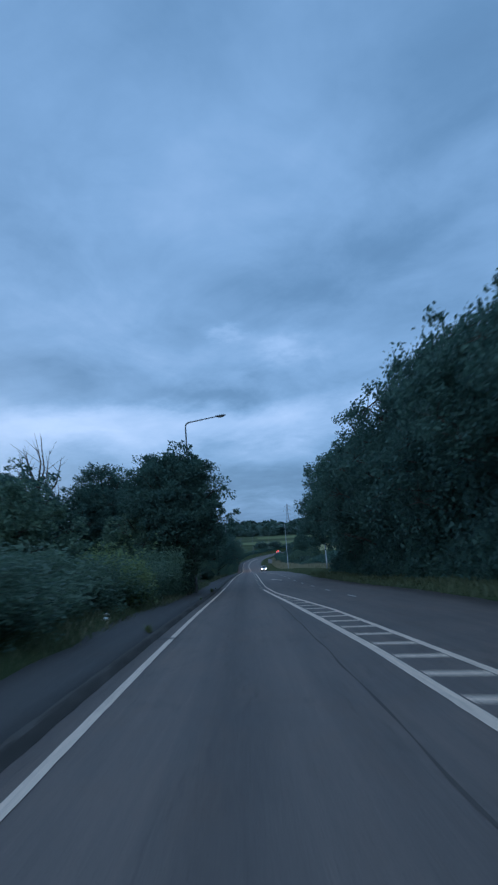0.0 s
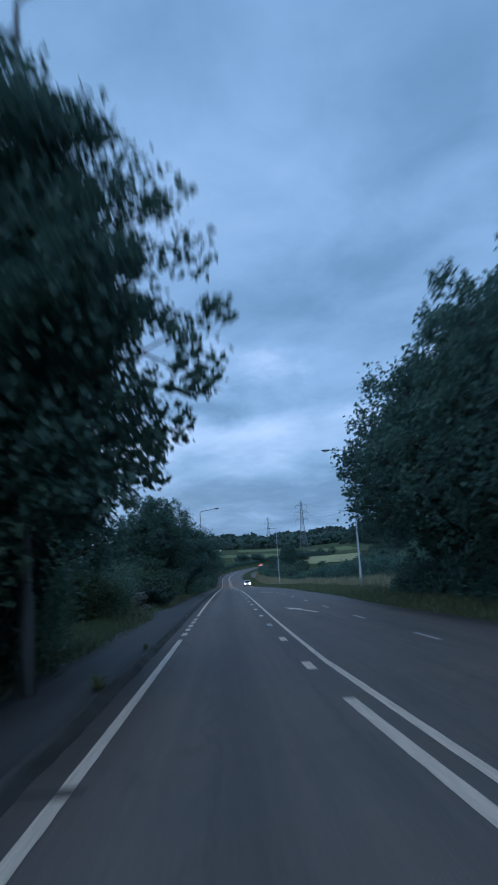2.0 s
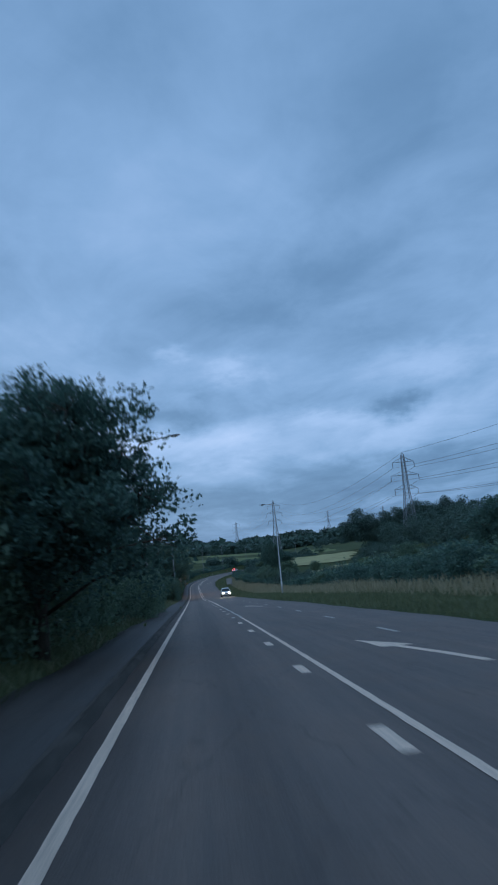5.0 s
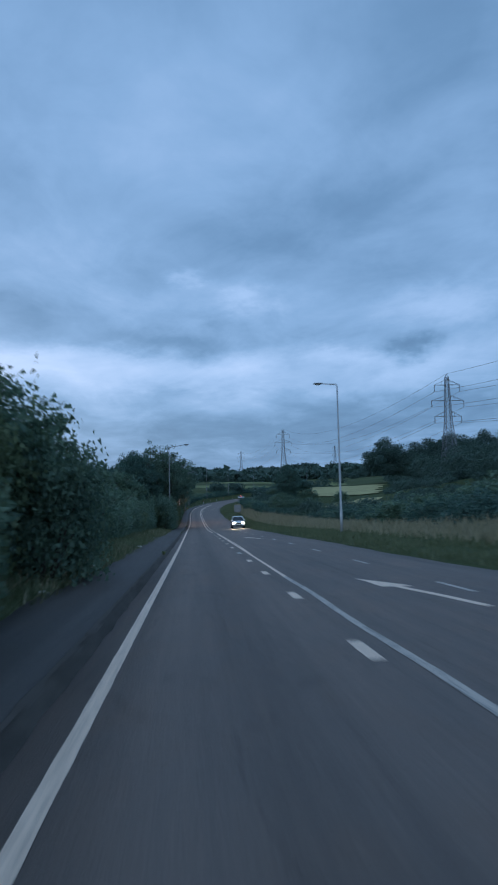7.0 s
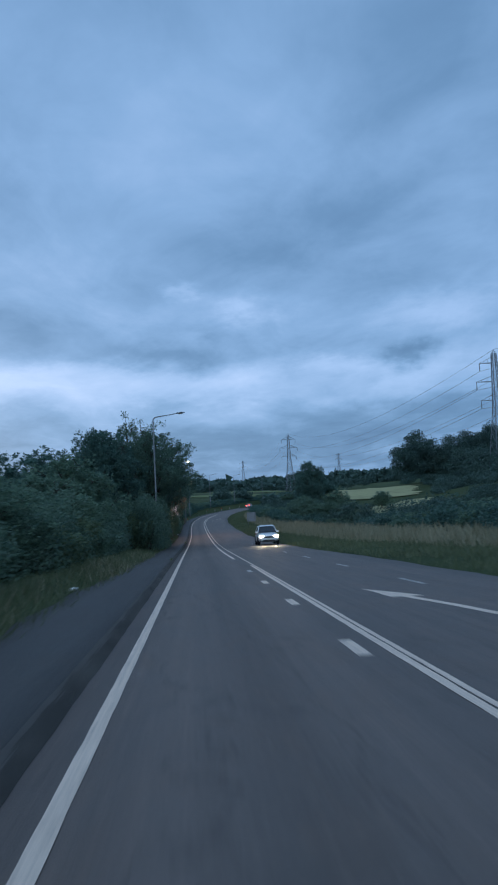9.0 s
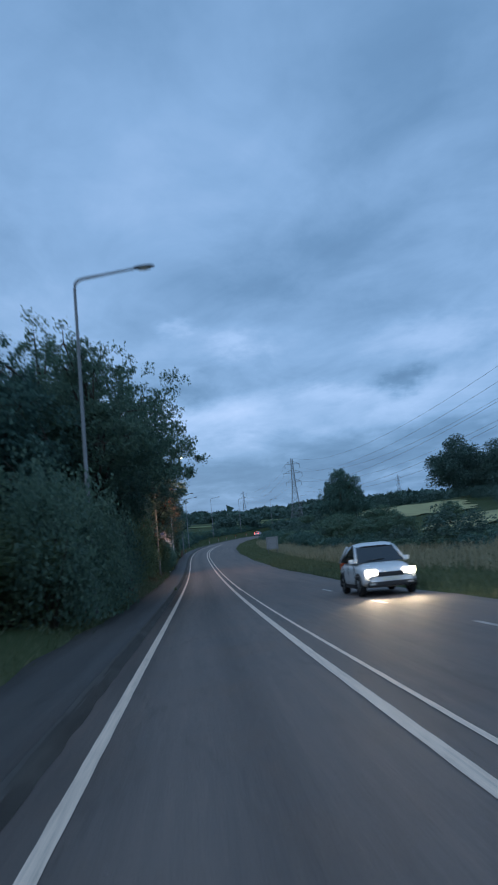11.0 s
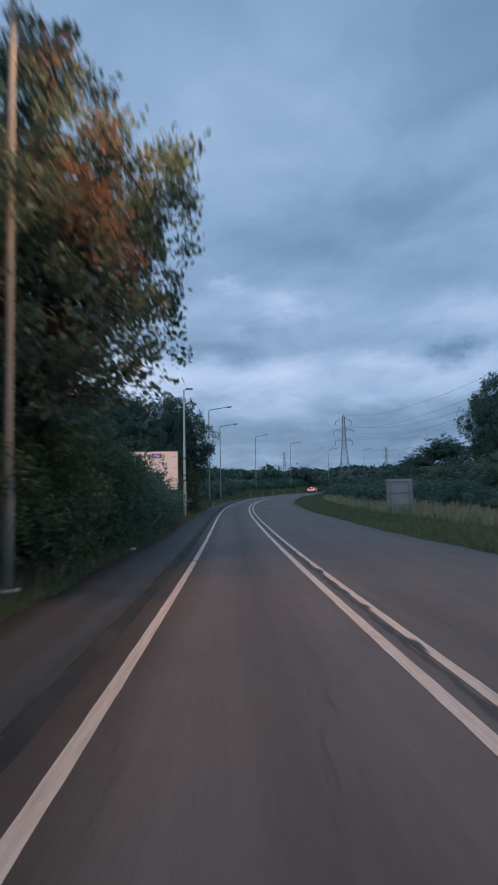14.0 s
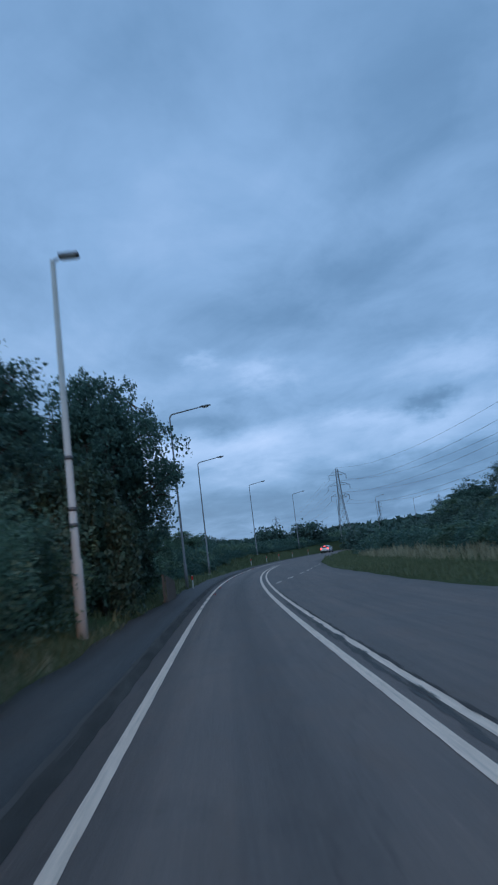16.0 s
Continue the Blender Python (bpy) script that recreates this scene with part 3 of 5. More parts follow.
    while s < 47:
        a, b = left_l(s) + 0.1, right_l(s) - 0.07
        if b - a > 0.12:
            n = 6
            verts, uvs = [], []
            for i in range(n + 1):
                t = i / n
                for ds in (0.0, 0.32):
                    verts.append(road_at(s + ds - 0.35 * t, a + (b - a) * t, 0.005))
                    uvs.append((a + (b - a) * t, s + ds))
            faces = [(2 * i, 2 * i + 2, 2 * i + 3, 2 * i + 1) for i in range(n)]
            part("hatch_bar", mesh("hatch_bar", verts, faces, PAINT_OLD if 44 < s else PAINT, False, uvs), road)
        s += 1.72 if s < 28.9 else 2.02
    # double line: solid beside 1 m marks every 6 m, then two solid lines
    line("solid_line", 60, 140, 2.97, 0.10)
    line("solid_line", 140, 163, lambda s: 2.98 + 0.02 * math.sin(s * 0.8), 0.115, PAINT_OLD)
    line("solid_line", 163, 215, 2.97, 0.10)
    line("solid_line", 174, 262, lambda s: float(np.interp(s, [174, 182, 215, 240, 262], [3.0, 3.08, 3.08, 3.0, 2.98])), 0.07)
    s = 59.1
    while s < 216:
        line("centre_dash", s, s + 1.15, 2.62, 0.16, PAINT_OLD if int(s) % 5 == 0 else PAINT, 1.15)
        s += 5.815
    line("solid_line", 222, 420, lambda s: float(np.interp(s, [222, 236, 420], [2.66, 2.58, 2.58])), 0.14)
    line("solid_line", 262, 418, 2.95, 0.12)
    # the open joint between them, with broken edges that eat into the paint
    ragged = lambda s, k: 0.030 * math.sin(s * 0.9 + k) * math.sin(s * 2.3 + 2 * k) + 0.016 * math.sin(s * 7.1 + k) + 0.010 * math.sin(s * 17.0 + 3 * k)
    part("worn_joint", strip_mesh("worn_joint", 264, 348, lambda s: 2.775 + ragged(s, 0.4), lambda s: 2.845 + ragged(s, 2.2), 0.0035, STRIP, 0.12), road)
    rng = random.Random(61)
    s = 268.0
    while s < 342:
        w = rng.uniform(0.35, 1.5)
        d = rng.uniform(0.03, 0.10)
        part("broken_edge", strip_mesh("broken_edge", s, s + w, 2.845, lambda q, s=s, w=w, d=d: 2.872 + max(0.0, d * math.sin(math.pi * (q - s) / w) + 0.018 * math.sin(q * 13.0 + s)), 0.0078, STRIP, 0.08), road)
        s += w + rng.uniform(0.4, 3.2)
    # on the bend the joint opens along the outer side of the second line
    part("worn_joint", strip_mesh("worn_joint", 330, 356, lambda s: 3.0 + 0.5 * ragged(s, 1.1), lambda s: 3.05 + ragged(s, 2.9), 0.0078, SEAM, 0.10), road)
    # turning-lane marks that leave the double line on the bend
    for s, length in ((365.2, 1.8), (370.0, 2.6), (376.6, 2.2), (381.4, 2.2), (386.2, 2.0), (391.5, 2.0), (397.5, 2.0)):
        line("lane_dash", s, s + length, lambda q: float(np.interp(q, [365, 373.5, 381, 396.5, 400], [3.3, 4.8, 6.0, 7.6, 7.9])), 0.14, PAINT, 0.6)
    # lane line of the far carriageway
    s = 36.6
    while s < 262:
        line("lane_dash", s, s + 2.1, float(np.interp(s, [72, 115, 180], [5.7, 5.7, 5.95])), 0.12, PAINT_OLD, 2.1)
        s += 8.68
    # curved merge arrows painted for the oncoming lane
    for s0 in (77.0, 116.5, 156.0, 195.4):
        verts, uvs, faces = [], [], []
        outline = [(0.0, 5.30, 0.16), (1.6, 5.12, 0.17), (3.0, 4.90, 0.17), (3.55, 4.82, 0.17), (3.56, 4.84, 0.62), (3.9, 4.78, 0.55), (4.9, 4.60, 0.22), (5.7, 4.42, 0.02)]
        shift = -0.45 if s0 < 100 else 0.0
        for ds, lat, w in outline:
            for sg in (-1, 1):
                verts.append(road_at(s0 + ds, lat + shift + sg * w / 2, 0.005))
                uvs.append((lat + sg * w / 2, s0 + ds))
        faces = [(2 * i, 2 * i + 1, 2 * i + 3, 2 * i + 2) for i in range(len(outline) - 1)]
        part("arrow", mesh("arrow", verts, faces, PAINT, False, uvs), road, "white curved merge arrow")


build_ground()
build_road()

# ---- plants ----
def leaf_cards(rng, pos, size, up=0.35, narrow=0.78, facets=1):
    """One small pointed leaf blade at every place; with two facets it is a diamond folded along its rib."""
    n = len(pos)
    d = rng.normal(size=(n, 3))
    d[:, 2] *= 0.7
    d[:, 2] -= 0.15
    d /= np.linalg.norm(d, axis=1)[:, None]
    nrm = rng.normal(size=(n, 3))
    nrm[:, 2] += up
    side = np.cross(d, nrm)
    side /= np.linalg.norm(side, axis=1)[:, None] + 1e-9
    fold = np.cross(side, d)
    sz = size * rng.uniform(0.6, 1.35, n)[:, None]
    tip = pos + d * sz * 0.55
    if facets == 2:
        w = side * sz * narrow * 0.40
        lift = fold * sz * 0.10 - d * sz * 0.06
        v = np.stack([pos - d * sz * 0.5, pos - w + lift, tip, pos + w + lift], 1).reshape(-1, 3)
        i = np.arange(n)[:, None] * 4
        return v, np.concatenate([i + np.array([0, 1, 2]), i + np.array([0, 2, 3])], 0)
    l = pos - d * sz * 0.45 + side * sz * narrow * 0.5 + fold * sz * 0.1
    r = pos - d * sz * 0.45 - side * sz * narrow * 0.5
    v = np.stack([l, r, tip], 1).reshape(-1, 3)
    return v, np.arange(n * 3).reshape(n, 3)


def crown_points(rng, n, centre, radii, clumps, spread, droop=0.0, flat=0.75):
    """Leaf places: on the shells of many clumps set within an egg-shaped crown."""
    c = rng.normal(size=(clumps, 3))
    c /= np.linalg.norm(c, axis=1)[:, None]
    c *= rng.uniform(0.25, 1.0, clumps)[:, None] ** 0.6
    c[:, 2] = np.where(c[:, 2] < -0.55, -0.55 + 0.3 * rng.random(clumps), c[:, 2])
    c = c * np.array(radii) + np.array(centre)
    rad = spread * rng.uniform(0.55, 1.25, clumps)
    k = rng.integers(0, clumps, n)
    q = rng.normal(size=(n, 3))
    q /= np.linalg.norm(q, axis=1)[:, None]
    q *= (rng.random(n) ** 0.38)[:, None]
    q[:, 2] *= flat
    p = c[k] + q * rad[k][:, None]
    p += rng.normal(size=(n, 3)) * 0.07
    p[:, 2] -= droop * rng.random(n) ** 2 * rad[k]
    return p, c


def tufted_crown(rng, n, centre, radii, clumps, spread, tufts, tuft, droop=0.0, full=True):
    """Leaf places on twig tufts, the tufts on boughs, the boughs in an egg that is widest low down.
    A full crown spreads its boughs evenly over the egg, a loose one leaves gaps."""
    if full:
        k = np.arange(clumps) + 0.5
        z = 1 - 1.9 * k / clumps
        a = k * 2.39996
        c = np.stack([np.cos(a) * np.sqrt(1 - z * z), np.sin(a) * np.sqrt(1 - z * z), z], 1) + rng.normal(size=(clumps, 3)) * 0.09
        c *= np.where(np.arange(clumps) % 4 == 3, rng.uniform(0.25, 0.6, clumps), rng.uniform(0.80, 0.98, clumps))[:, None]
    else:
        c = rng.normal(size=(clumps, 3))
        c /= np.linalg.norm(c, axis=1)[:, None]
        c *= (rng.uniform(0.15, 1.0, clumps) ** 0.5)[:, None]
        c[:, 2] = np.where(c[:, 2] < -0.62, -0.62 + 0.35 * rng.random(clumps), c[:, 2])
    c[:, :2] *= (1.0 - 0.20 * c[:, 2])[:, None]
    c = c * np.array(radii) + np.array(centre)
    rad = spread * rng.uniform(0.6, 1.3, clumps)
    d = rng.normal(size=(clumps, tufts, 3))
    d /= np.linalg.norm(d, axis=2)[:, :, None]
    d *= rng.uniform(0.35, 1.0, (clumps, tufts, 1)) ** 0.5
    d[:, :, 2] = d[:, :, 2] * 0.72 + 0.08
    tc = (c[:, None, :] + d * rad[:, None, None]).reshape(-1, 3)
    tr = tuft * rng.uniform(0.6, 1.45, len(tc))
    k = rng.integers(0, len(tc), n)
    q = np.clip(rng.normal(size=(n, 3)), -1.5, 1.5) * 0.50
    q[:, 2] *= 0.8
    p = tc[k] + q * tr[k][:, None]
    p[:, 2] -= droop * rng.random(n) * tr[k]
    return p, c, tc


def make_tree(name, height, radius, seed, leaves, size, trunk=0.28, clumps=44, leaf=None, droop=0.0, spread=0.30, label="", tuft=0.42, core=0.16, full=True, facets=1):
    rng = np.random.default_rng(seed)
    tree = new(name)
    th = height * trunk
    ch = (height - th) / 2
    centre, radii = (0, 0, th + ch * 0.98), (radius * 0.80, radius * 0.80, ch * 0.86)
    pts, cl, tc = tufted_crown(rng, leaves, centre, radii, clumps, radius * spread, 11, tuft, droop, full)
    pts = pts[pts[:, 2] > height * 0.08]
    # trunk, limbs and twigs
    r0 = 0.018 * height + 0.05
    wob = [rng.normal() * 0.12 * (i > 0) for i in range(6)]
    spine = [Vector((wob[i] * i * 0.5, wob[-i] * i * 0.4, height * 0.82 * i / 5 - (0.35 if i == 0 else 0))) for i in range(6)]
    items = [tube_data(spine, [r0 * (1.25 if i == 0 else 1 - 0.16 * i) for i in range(6)], 9)]
    for j in range(0, clumps, 2):
        tip = Vector(cl[j])
        h0 = min(max(tip.z * 0.62 - 0.4, th * 0.6), height * 0.7)
        t = h0 / (height * 0.82) * 5
        a = spine[int(t)].lerp(spine[min(int(t) + 1, 5)], t - int(t))
        mid = a.lerp(tip, 0.5) + Vector((0, 0, 0.25 + 0.04 * height * rng.random()))
        items.append(tube_data([a, mid, tip], [r0 * 0.32, r0 * 0.2, 0.03], 5))
        for q in tc[j * 11:j * 11 + 11:2]:
            items.append(tube_data([tip, Vector(q)], [0.025, 0.008], 3))
    v, f = join_data(items)
    part("trunk", mesh("trunk", v, f, BARK, True), tree)
    v, f = leaf_cards(rng, pts, size, facets=facets)
    # broad sprays deep inside close the crown
    inner = rng.normal(size=(int(leaves * core), 3))
    inner /= np.linalg.norm(inner, axis=1)[:, None]
    inner *= (rng.random(len(inner)) ** 0.4 * 0.68)[:, None]
    inner[:, :2] *= (1.0 - 0.20 * inner[:, 2])[:, None]
    inner = inner * np.array(radii) + np.array(centre)
    v2, f2 = leaf_cards(rng, inner, size * 2.0)
    v, f = np.concatenate([v, v2]), np.concatenate([f, f2 + len(v)])
    part("crown", mesh("crown", v, f, leaf or LEAF_OAK), tree)
    tagged(tree, label or "broad leafy roadside tree with dark green crown", "tree")
    return tree


def make_bush(name, height, radius, seed, leaves, size, leaf, label):
    rng = np.random.default_rng(seed)
    pts, cl = crown_points(rng, leaves, (0, 0, height * 0.47), (radius * 0.85, radius * 0.85, height * 0.46), 16, radius * 0.45, 0.1, 0.9)
    low = rng.random((leaves // 5, 3)) * np.array([2 * radius, 2 * radius, height * 0.5]) - np.array([radius, radius, 0])
    pts = np.concatenate([pts, low[np.hypot(low[:, 0], low[:, 1]) < radius]])
    pts[:, 2] = np.maximum(pts[:, 2], 0.02)
    # a few shoots that stick out of the top
    for k in range(14):
        a = Vector((rng.normal() * radius * 0.5, rng.normal() * radius * 0.5, height * 0.8))
        d = Vector((rng.normal() * 0.25, rng.normal() * 0.25, 1)).normalized()
        q = np.array([a + d * t for t in np.linspace(0, height * 0.35 * rng.random() + 0.1, 12)])
        pts = np.concatenate([pts, q + rng.normal(size=q.shape) * 0.06])
    bush = new(name)
    items = [tube_data([Vector((0, 0, -0.2)), Vector(c) * 0.5, Vector(c)], [0.05, 0.03, 0.012], 5) for c in cl[::2]]
    v, f = join_data(items)
    part("stem", mesh("stem", v, f, BARK, True), bush)
    v, f = leaf_cards(rng, pts, size)
    part("foliage", mesh("foliage", v, f, leaf), bush)
    tagged(bush, label, "bush")
    return bush


placed = set()


def put(proto, x, y, scale=(1, 1, 1), turn=0.0, sink=0.05, z=None):
    """Stand a plant at x, y on the ground; the first call moves the original, later ones copy it."""
    g = float(ground_z(x, y)) - sink if z is None else z
    m = Matrix.Translation((x, y, g)) @ Matrix.Rotation(turn, 4, "Z") @ Matrix.Diagonal((*scale, 1))
    if proto.name not in placed:
        placed.add(proto.name)
        proto.matrix_basis = m
        return proto
    keep = proto.scale.copy()
    proto.scale = (1, 1, 1)
    ob = copy_thing(proto, m)
    proto.scale = keep
    return ob


TREES = {
    "great": (make_tree("oak_tree", 10, 5, 3, 42000, 0.17, 0.10, 84, None, 0.1, 0.25, tuft=0.46, core=0.30, facets=2), 10, 5),
    "greatb": (make_tree("oak_tree", 10, 5, 13, 42000, 0.17, 0.10, 92, None, 0.2, 0.24, tuft=0.46, core=0.30, facets=2), 10, 5),
    "sycamore": (make_tree("sycamore_tree", 10, 4, 43, 70000, 0.15, 0.13, 96, None, 0.15, 0.26, "dense dark sycamore tree standing over the street lamp", 0.42, 0.30, True, 2), 10, 4),
    "oak": (make_tree("oak_tree", 10, 5, 4, 15000, 0.26, 0.15, 56, tuft=0.5), 10, 5),
    "oakb": (make_tree("oak_tree", 10, 5, 11, 15000, 0.26, 0.13, 60, None, 0.15, 0.25, tuft=0.5), 10, 5),
    "ash": (make_tree("ash_tree", 12, 4.2, 7, 34000, 0.125, 0.16, 60, LEAF_ASH, 0.6, 0.27, "tall loose-crowned ash tree over the road", 0.34, 0.0, False, 2), 12, 4.2),
    "maple": (make_tree("maple_tree", 12, 4.6, 17, 46000, 0.145, 0.15, 72, LEAF_MAPLE, 0.3, 0.26, "open-crowned maple tree with rust-turned boughs beside the lit street lamp", 0.44, 0.08, True, 2), 12, 4.6),
    "tall": (make_tree("ash_tree", 12, 4.2, 29, 26000, 0.12, 0.50, 46, LEAF_ASH, 0.3, 0.28, "high-crowned ash tree leaning out over the footway", 0.34, 0.0, False, 2), 12, 4.2),
    "field": (make_tree("field_maple_tree", 10, 5, 19, 22000, 0.20, 0.14, 60, LEAF_MAPLE, 0.15, 0.26, "olive-leaved field maple behind the roadside hedge", 0.46), 10, 5),
    "thorn": (make_tree("hawthorn_tree", 6, 3, 5, 12000, 0.16, 0.08, 44, LEAF_HEDGE, 0.0, 0.30, "low dense hawthorn tree in the roadside hedge", 0.36), 6, 3),
}
BUSHES = {
    "hedge": (make_bush("hedge_bush", 3, 1.7, 21, 6500, 0.115, LEAF_HEDGE, "dense green hedge bush beside the footway"), 3, 1.7),
    "hedgeb": (make_bush("hedge_bush", 3, 1.8, 22, 6000, 0.12, LEAF_ASH, "ragged green hedge bush with long shoots"), 3, 1.8),
    "scrub": (make_bush("scrub_bush", 2.2, 1.9, 23, 2800, 0.18, LEAF_OAK, "dark rounded scrub bush on the verge"), 2.2, 1.9),
    "back": (make_bush("hedge_bush", 3, 1.8, 25, 2200, 0.21, LEAF_HEDGE, "tall hedge bush in the second row"), 3, 1.8),
    "elder": (make_bush("elder_bush", 3, 1.8, 27, 8000, 0.115, LEAF_ELDER, "pale green rounded elder bush in the hedge"), 3, 1.8),
    "hazel": (make_bush("hazel_bush", 3, 1.7, 28, 7000, 0.115, LEAF_HAZEL, "olive-brown hazel bush below the lit lamp"), 3, 1.7),
    "ivy": (make_bush("ivy_bush", 3, 1.3, 24, 7000, 0.13, LEAF_DARK, "very dark ivy-clad stump beside the lamp post"), 3, 1.3),
}
rnd = random.Random(5)


def tree(kind, s, lat, height, radius):
    proto, h0, r0 = TREES[kind]
    p = road_at(s, lat)
    k = radius / r0
    return put(proto, p.x, p.y, (k * rnd.uniform(0.99, 1.11), k * rnd.uniform(0.99, 1.11), height * 1.04 / h0), rnd.uniform(0, 6.28))


def bush(kind, s, lat, height, radius):
    proto, h0, r0 = BUSHES[kind]
    p = road_at(s, lat)
    k = radius / r0
    return put(proto, p.x, p.y, (k, k * rnd.uniform(0.9, 1.15), height / h0), rnd.uniform(0, 6.28))


def build_bare_tree():
    """A dead tree: bare forked top, a little ivy low down."""
    rng = np.random.default_rng(77)
    dead = new("dead_tree")
    items = [tube_data([Vector((0, 0, -0.3)), Vector((0.1, 0, 4)), Vector((0.0, 0.1, 7.5))], [0.32, 0.22, 0.13], 8)]
    for k in range(13):
        a = rng.uniform(0, 6.28)
        base = Vector((0.05, 0.05, rng.uniform(4.0, 7.5)))
        out = rng.uniform(0.7, 1.7)
        elbow = base + Vector((math.cos(a) * out, math.sin(a) * out, rng.uniform(0.9, 1.8)))
        tip = elbow + Vector((math.cos(a) * 0.5 + rng.normal() * 0.3, math.sin(a) * 0.5 + rng.normal() * 0.3, rng.uniform(1.2, 2.6)))
        items.append(tube_data([base, elbow, tip], [0.09, 0.055, 0.012], 6))
        for j in range(5):
            q = elbow.lerp(tip, rng.uniform(0.1, 0.9))
            items.append(tube_data([q, q + Vector((rng.normal() * 0.5, rng.normal() * 0.5, rng.uniform(0.3, 1.0)))], [0.022, 0.006], 4))
    v, f = join_data(items)
    part("trunk", mesh("trunk", v, f, BARK, True), dead)
    pts = np.stack([rng.normal(size=2500) * 0.7, rng.normal(size=2500) * 0.7, rng.uniform(0, 6, 2500)], 1)
    v, f = leaf_cards(rng, pts, 0.2)
    part("ivy", mesh("ivy", v, f, LEAF_DARK), dead, "dark ivy on the trunk")
    tagged(dead, "dead bare-topped tree with ivy-clad trunk", "tree")
    p = road_at(72, -15.4)
    put(dead, p.x, p.y, (1.1, 1.1, 1.24), 0.6)


def build_left_side():
    # trees: kind, along, lat, height, crown radius
    for row in (("sycamore", 57.3, -2.6, 9.6, 3.55), ("thorn", 57.5, -4.8, 5.4, 2.8), ("greatb", 66, -9.0, 9.9, 3.6), ("oak", 66, -15, 9, 4.5), ("oakb", 52, -14, 8.5, 4.5), ("thorn", 44, -9, 6, 3.2),
                ("great", 76, -6.2, 10.1, 4.0), ("oakb", 97, -10, 7.6, 3.4), ("greatb", 104.5, -3.9, 7.8, 3.4), ("oak", 117, -6.2, 7.6, 3.6), ("great", 124, -2.8, 7.0, 3.7), ("oakb", 130, -6.2, 8.0, 3.8), ("ash", 139, -3.8, 8.5, 3.1), ("thorn", 163, -4.6, 5.0, 2.6),
                ("thorn", 184, -6.6, 3.6, 2.2), ("thorn", 197, -6.8, 4.0, 2.5), ("thorn", 209, -6.5, 3.5, 2.3), ("thorn", 221, -7.0, 4.2, 2.6), ("thorn", 232, -6.4, 3.9, 2.4), ("greatb", 252, -7.6, 10.6, 4.4), ("ash", 256.4, -3.0, 11.8, 4.1), ("ash", 261, -4.0, 12.2, 4.8), ("ash", 266.5, -3.0, 12.4, 4.9), ("great", 262, -8.0, 11.4, 4.3), ("great", 268, -7.2, 10.8, 4.0), ("oakb", 270, -9.0, 10.6, 4.6), ("tall", 278, -5.0, 9.9, 4.7), ("thorn", 240, -8, 7, 3.6), ("oakb", 260, -14, 9.2, 5.0), ("oak", 247, -16, 7.6, 4.5),
                ("maple", 300.8, -3.8, 11.5, 4.5), ("field", 294, -6.5, 10.5, 4.2), ("oak", 312, -8, 10, 4.2), ("thorn", 316.5, -5.8, 5.0, 2.4), ("field", 286, -7.5, 10.5, 4.6),
                ("great", 352, -8.8, 10.5, 4.6), ("greatb", 362, -5.2, 11.6, 4.5), ("oak", 350, -15, 9.0, 4.8), ("oakb", 370, -13, 12.5, 5.0), ("oak", 340, -14, 8.6, 4.2),
                ("thorn", 388, -8, 6, 3.4), ("thorn", 402, -10, 5.2, 3.2), ("oak", 392, -18, 8, 4.5), ("thorn", 430, -12, 4.4, 3.5)):
        tree(*row)
    # the hedge
    s = 14.0
    while s < 346:
        if not (66 < s < 76):
            h = float(np.interp(s, [14, 36, 46, 60, 80, 98, 110, 145, 158, 172, 182, 236, 250, 285, 300, 312, 330, 346], [1.7, 1.7, 1.75, 1.9, 2.2, 2.4, 3.4, 4.2, 4.2, 4.2, 2.7, 2.5, 4.2, 4.2, 3.5, 2.9, 2.6, 3.0]))
            k = rnd.choice(["hedge", "hedgeb", "hedge", "hedgeb", "hazel"])
            k = "hazel" if 276 < s < 310 else k
            off = -1.3 if 165 < s < 244 else -1.5 if 82 < s < 102 else 0.0
            bush(k, s, -4.3 + off + rnd.uniform(-0.35, 0.2), h * rnd.uniform(0.66, 1.28), rnd.uniform(1.4, 2.1))
            if rnd.random() < 0.6:
                bush("back", s + 0.8, -6.6 + off + rnd.uniform(-0.5, 0.5), h * rnd.uniform(1.0, 1.3), rnd.uniform(1.7, 2.3))
        s += rnd.uniform(2.0, 2.7)
    bush("elder", 39.5, -3.5, 2.5, 1.5)
    for s in (146.5, 148.6, 150.6, 152.4):
        bush("hedgeb", s, -3.4, 3.0, 1.5)
    bush("hedge", 151.6, -2.4, 2.9, 1.3)
    bush("hedgeb", 162.2, -2.6, 3.5, 1.4)
    bush("hedge", 164.6, -2.7, 3.1, 1.4)
    bush("hedge", 153.2, -2.6, 3.1, 1.3)
    bush("hedge", 149.8, -2.7, 2.8, 1.3)
    for s in (42.5, 45, 47.5, 50, 52.5, 55, 57.5, 60):
        bush("hedge", s, -3.6, 2.0, 1.4)
    for s, h in ((313, 3.4), (316, 3.3), (319, 3.0), (322, 2.5), (325, 2.4), (328, 2.2)):
        bush("hedge", s, -3.4, h, 1.5)
    for s in (330.5, 332.5):
        bush("hedgeb", s, -3.3, 1.9, 1.3)
    for s in (301, 304.5, 308, 311):      # the hedge comes out to the footway beside the lit lamp
        bush("hazel", s, -3.6, 3.8, 1.6)
    bush("ivy", 55.5, -2.9, 3.6, 1.3)
    bush("ivy", 58.5, -3.0, 4.2, 1.4)
    for s, lat in ((60.8, -2.9), (63.2, -3.2), (53.0, -3.0), (50.5, -3.2)):
        bush("hedge", s, lat, 2.7, 1.4)
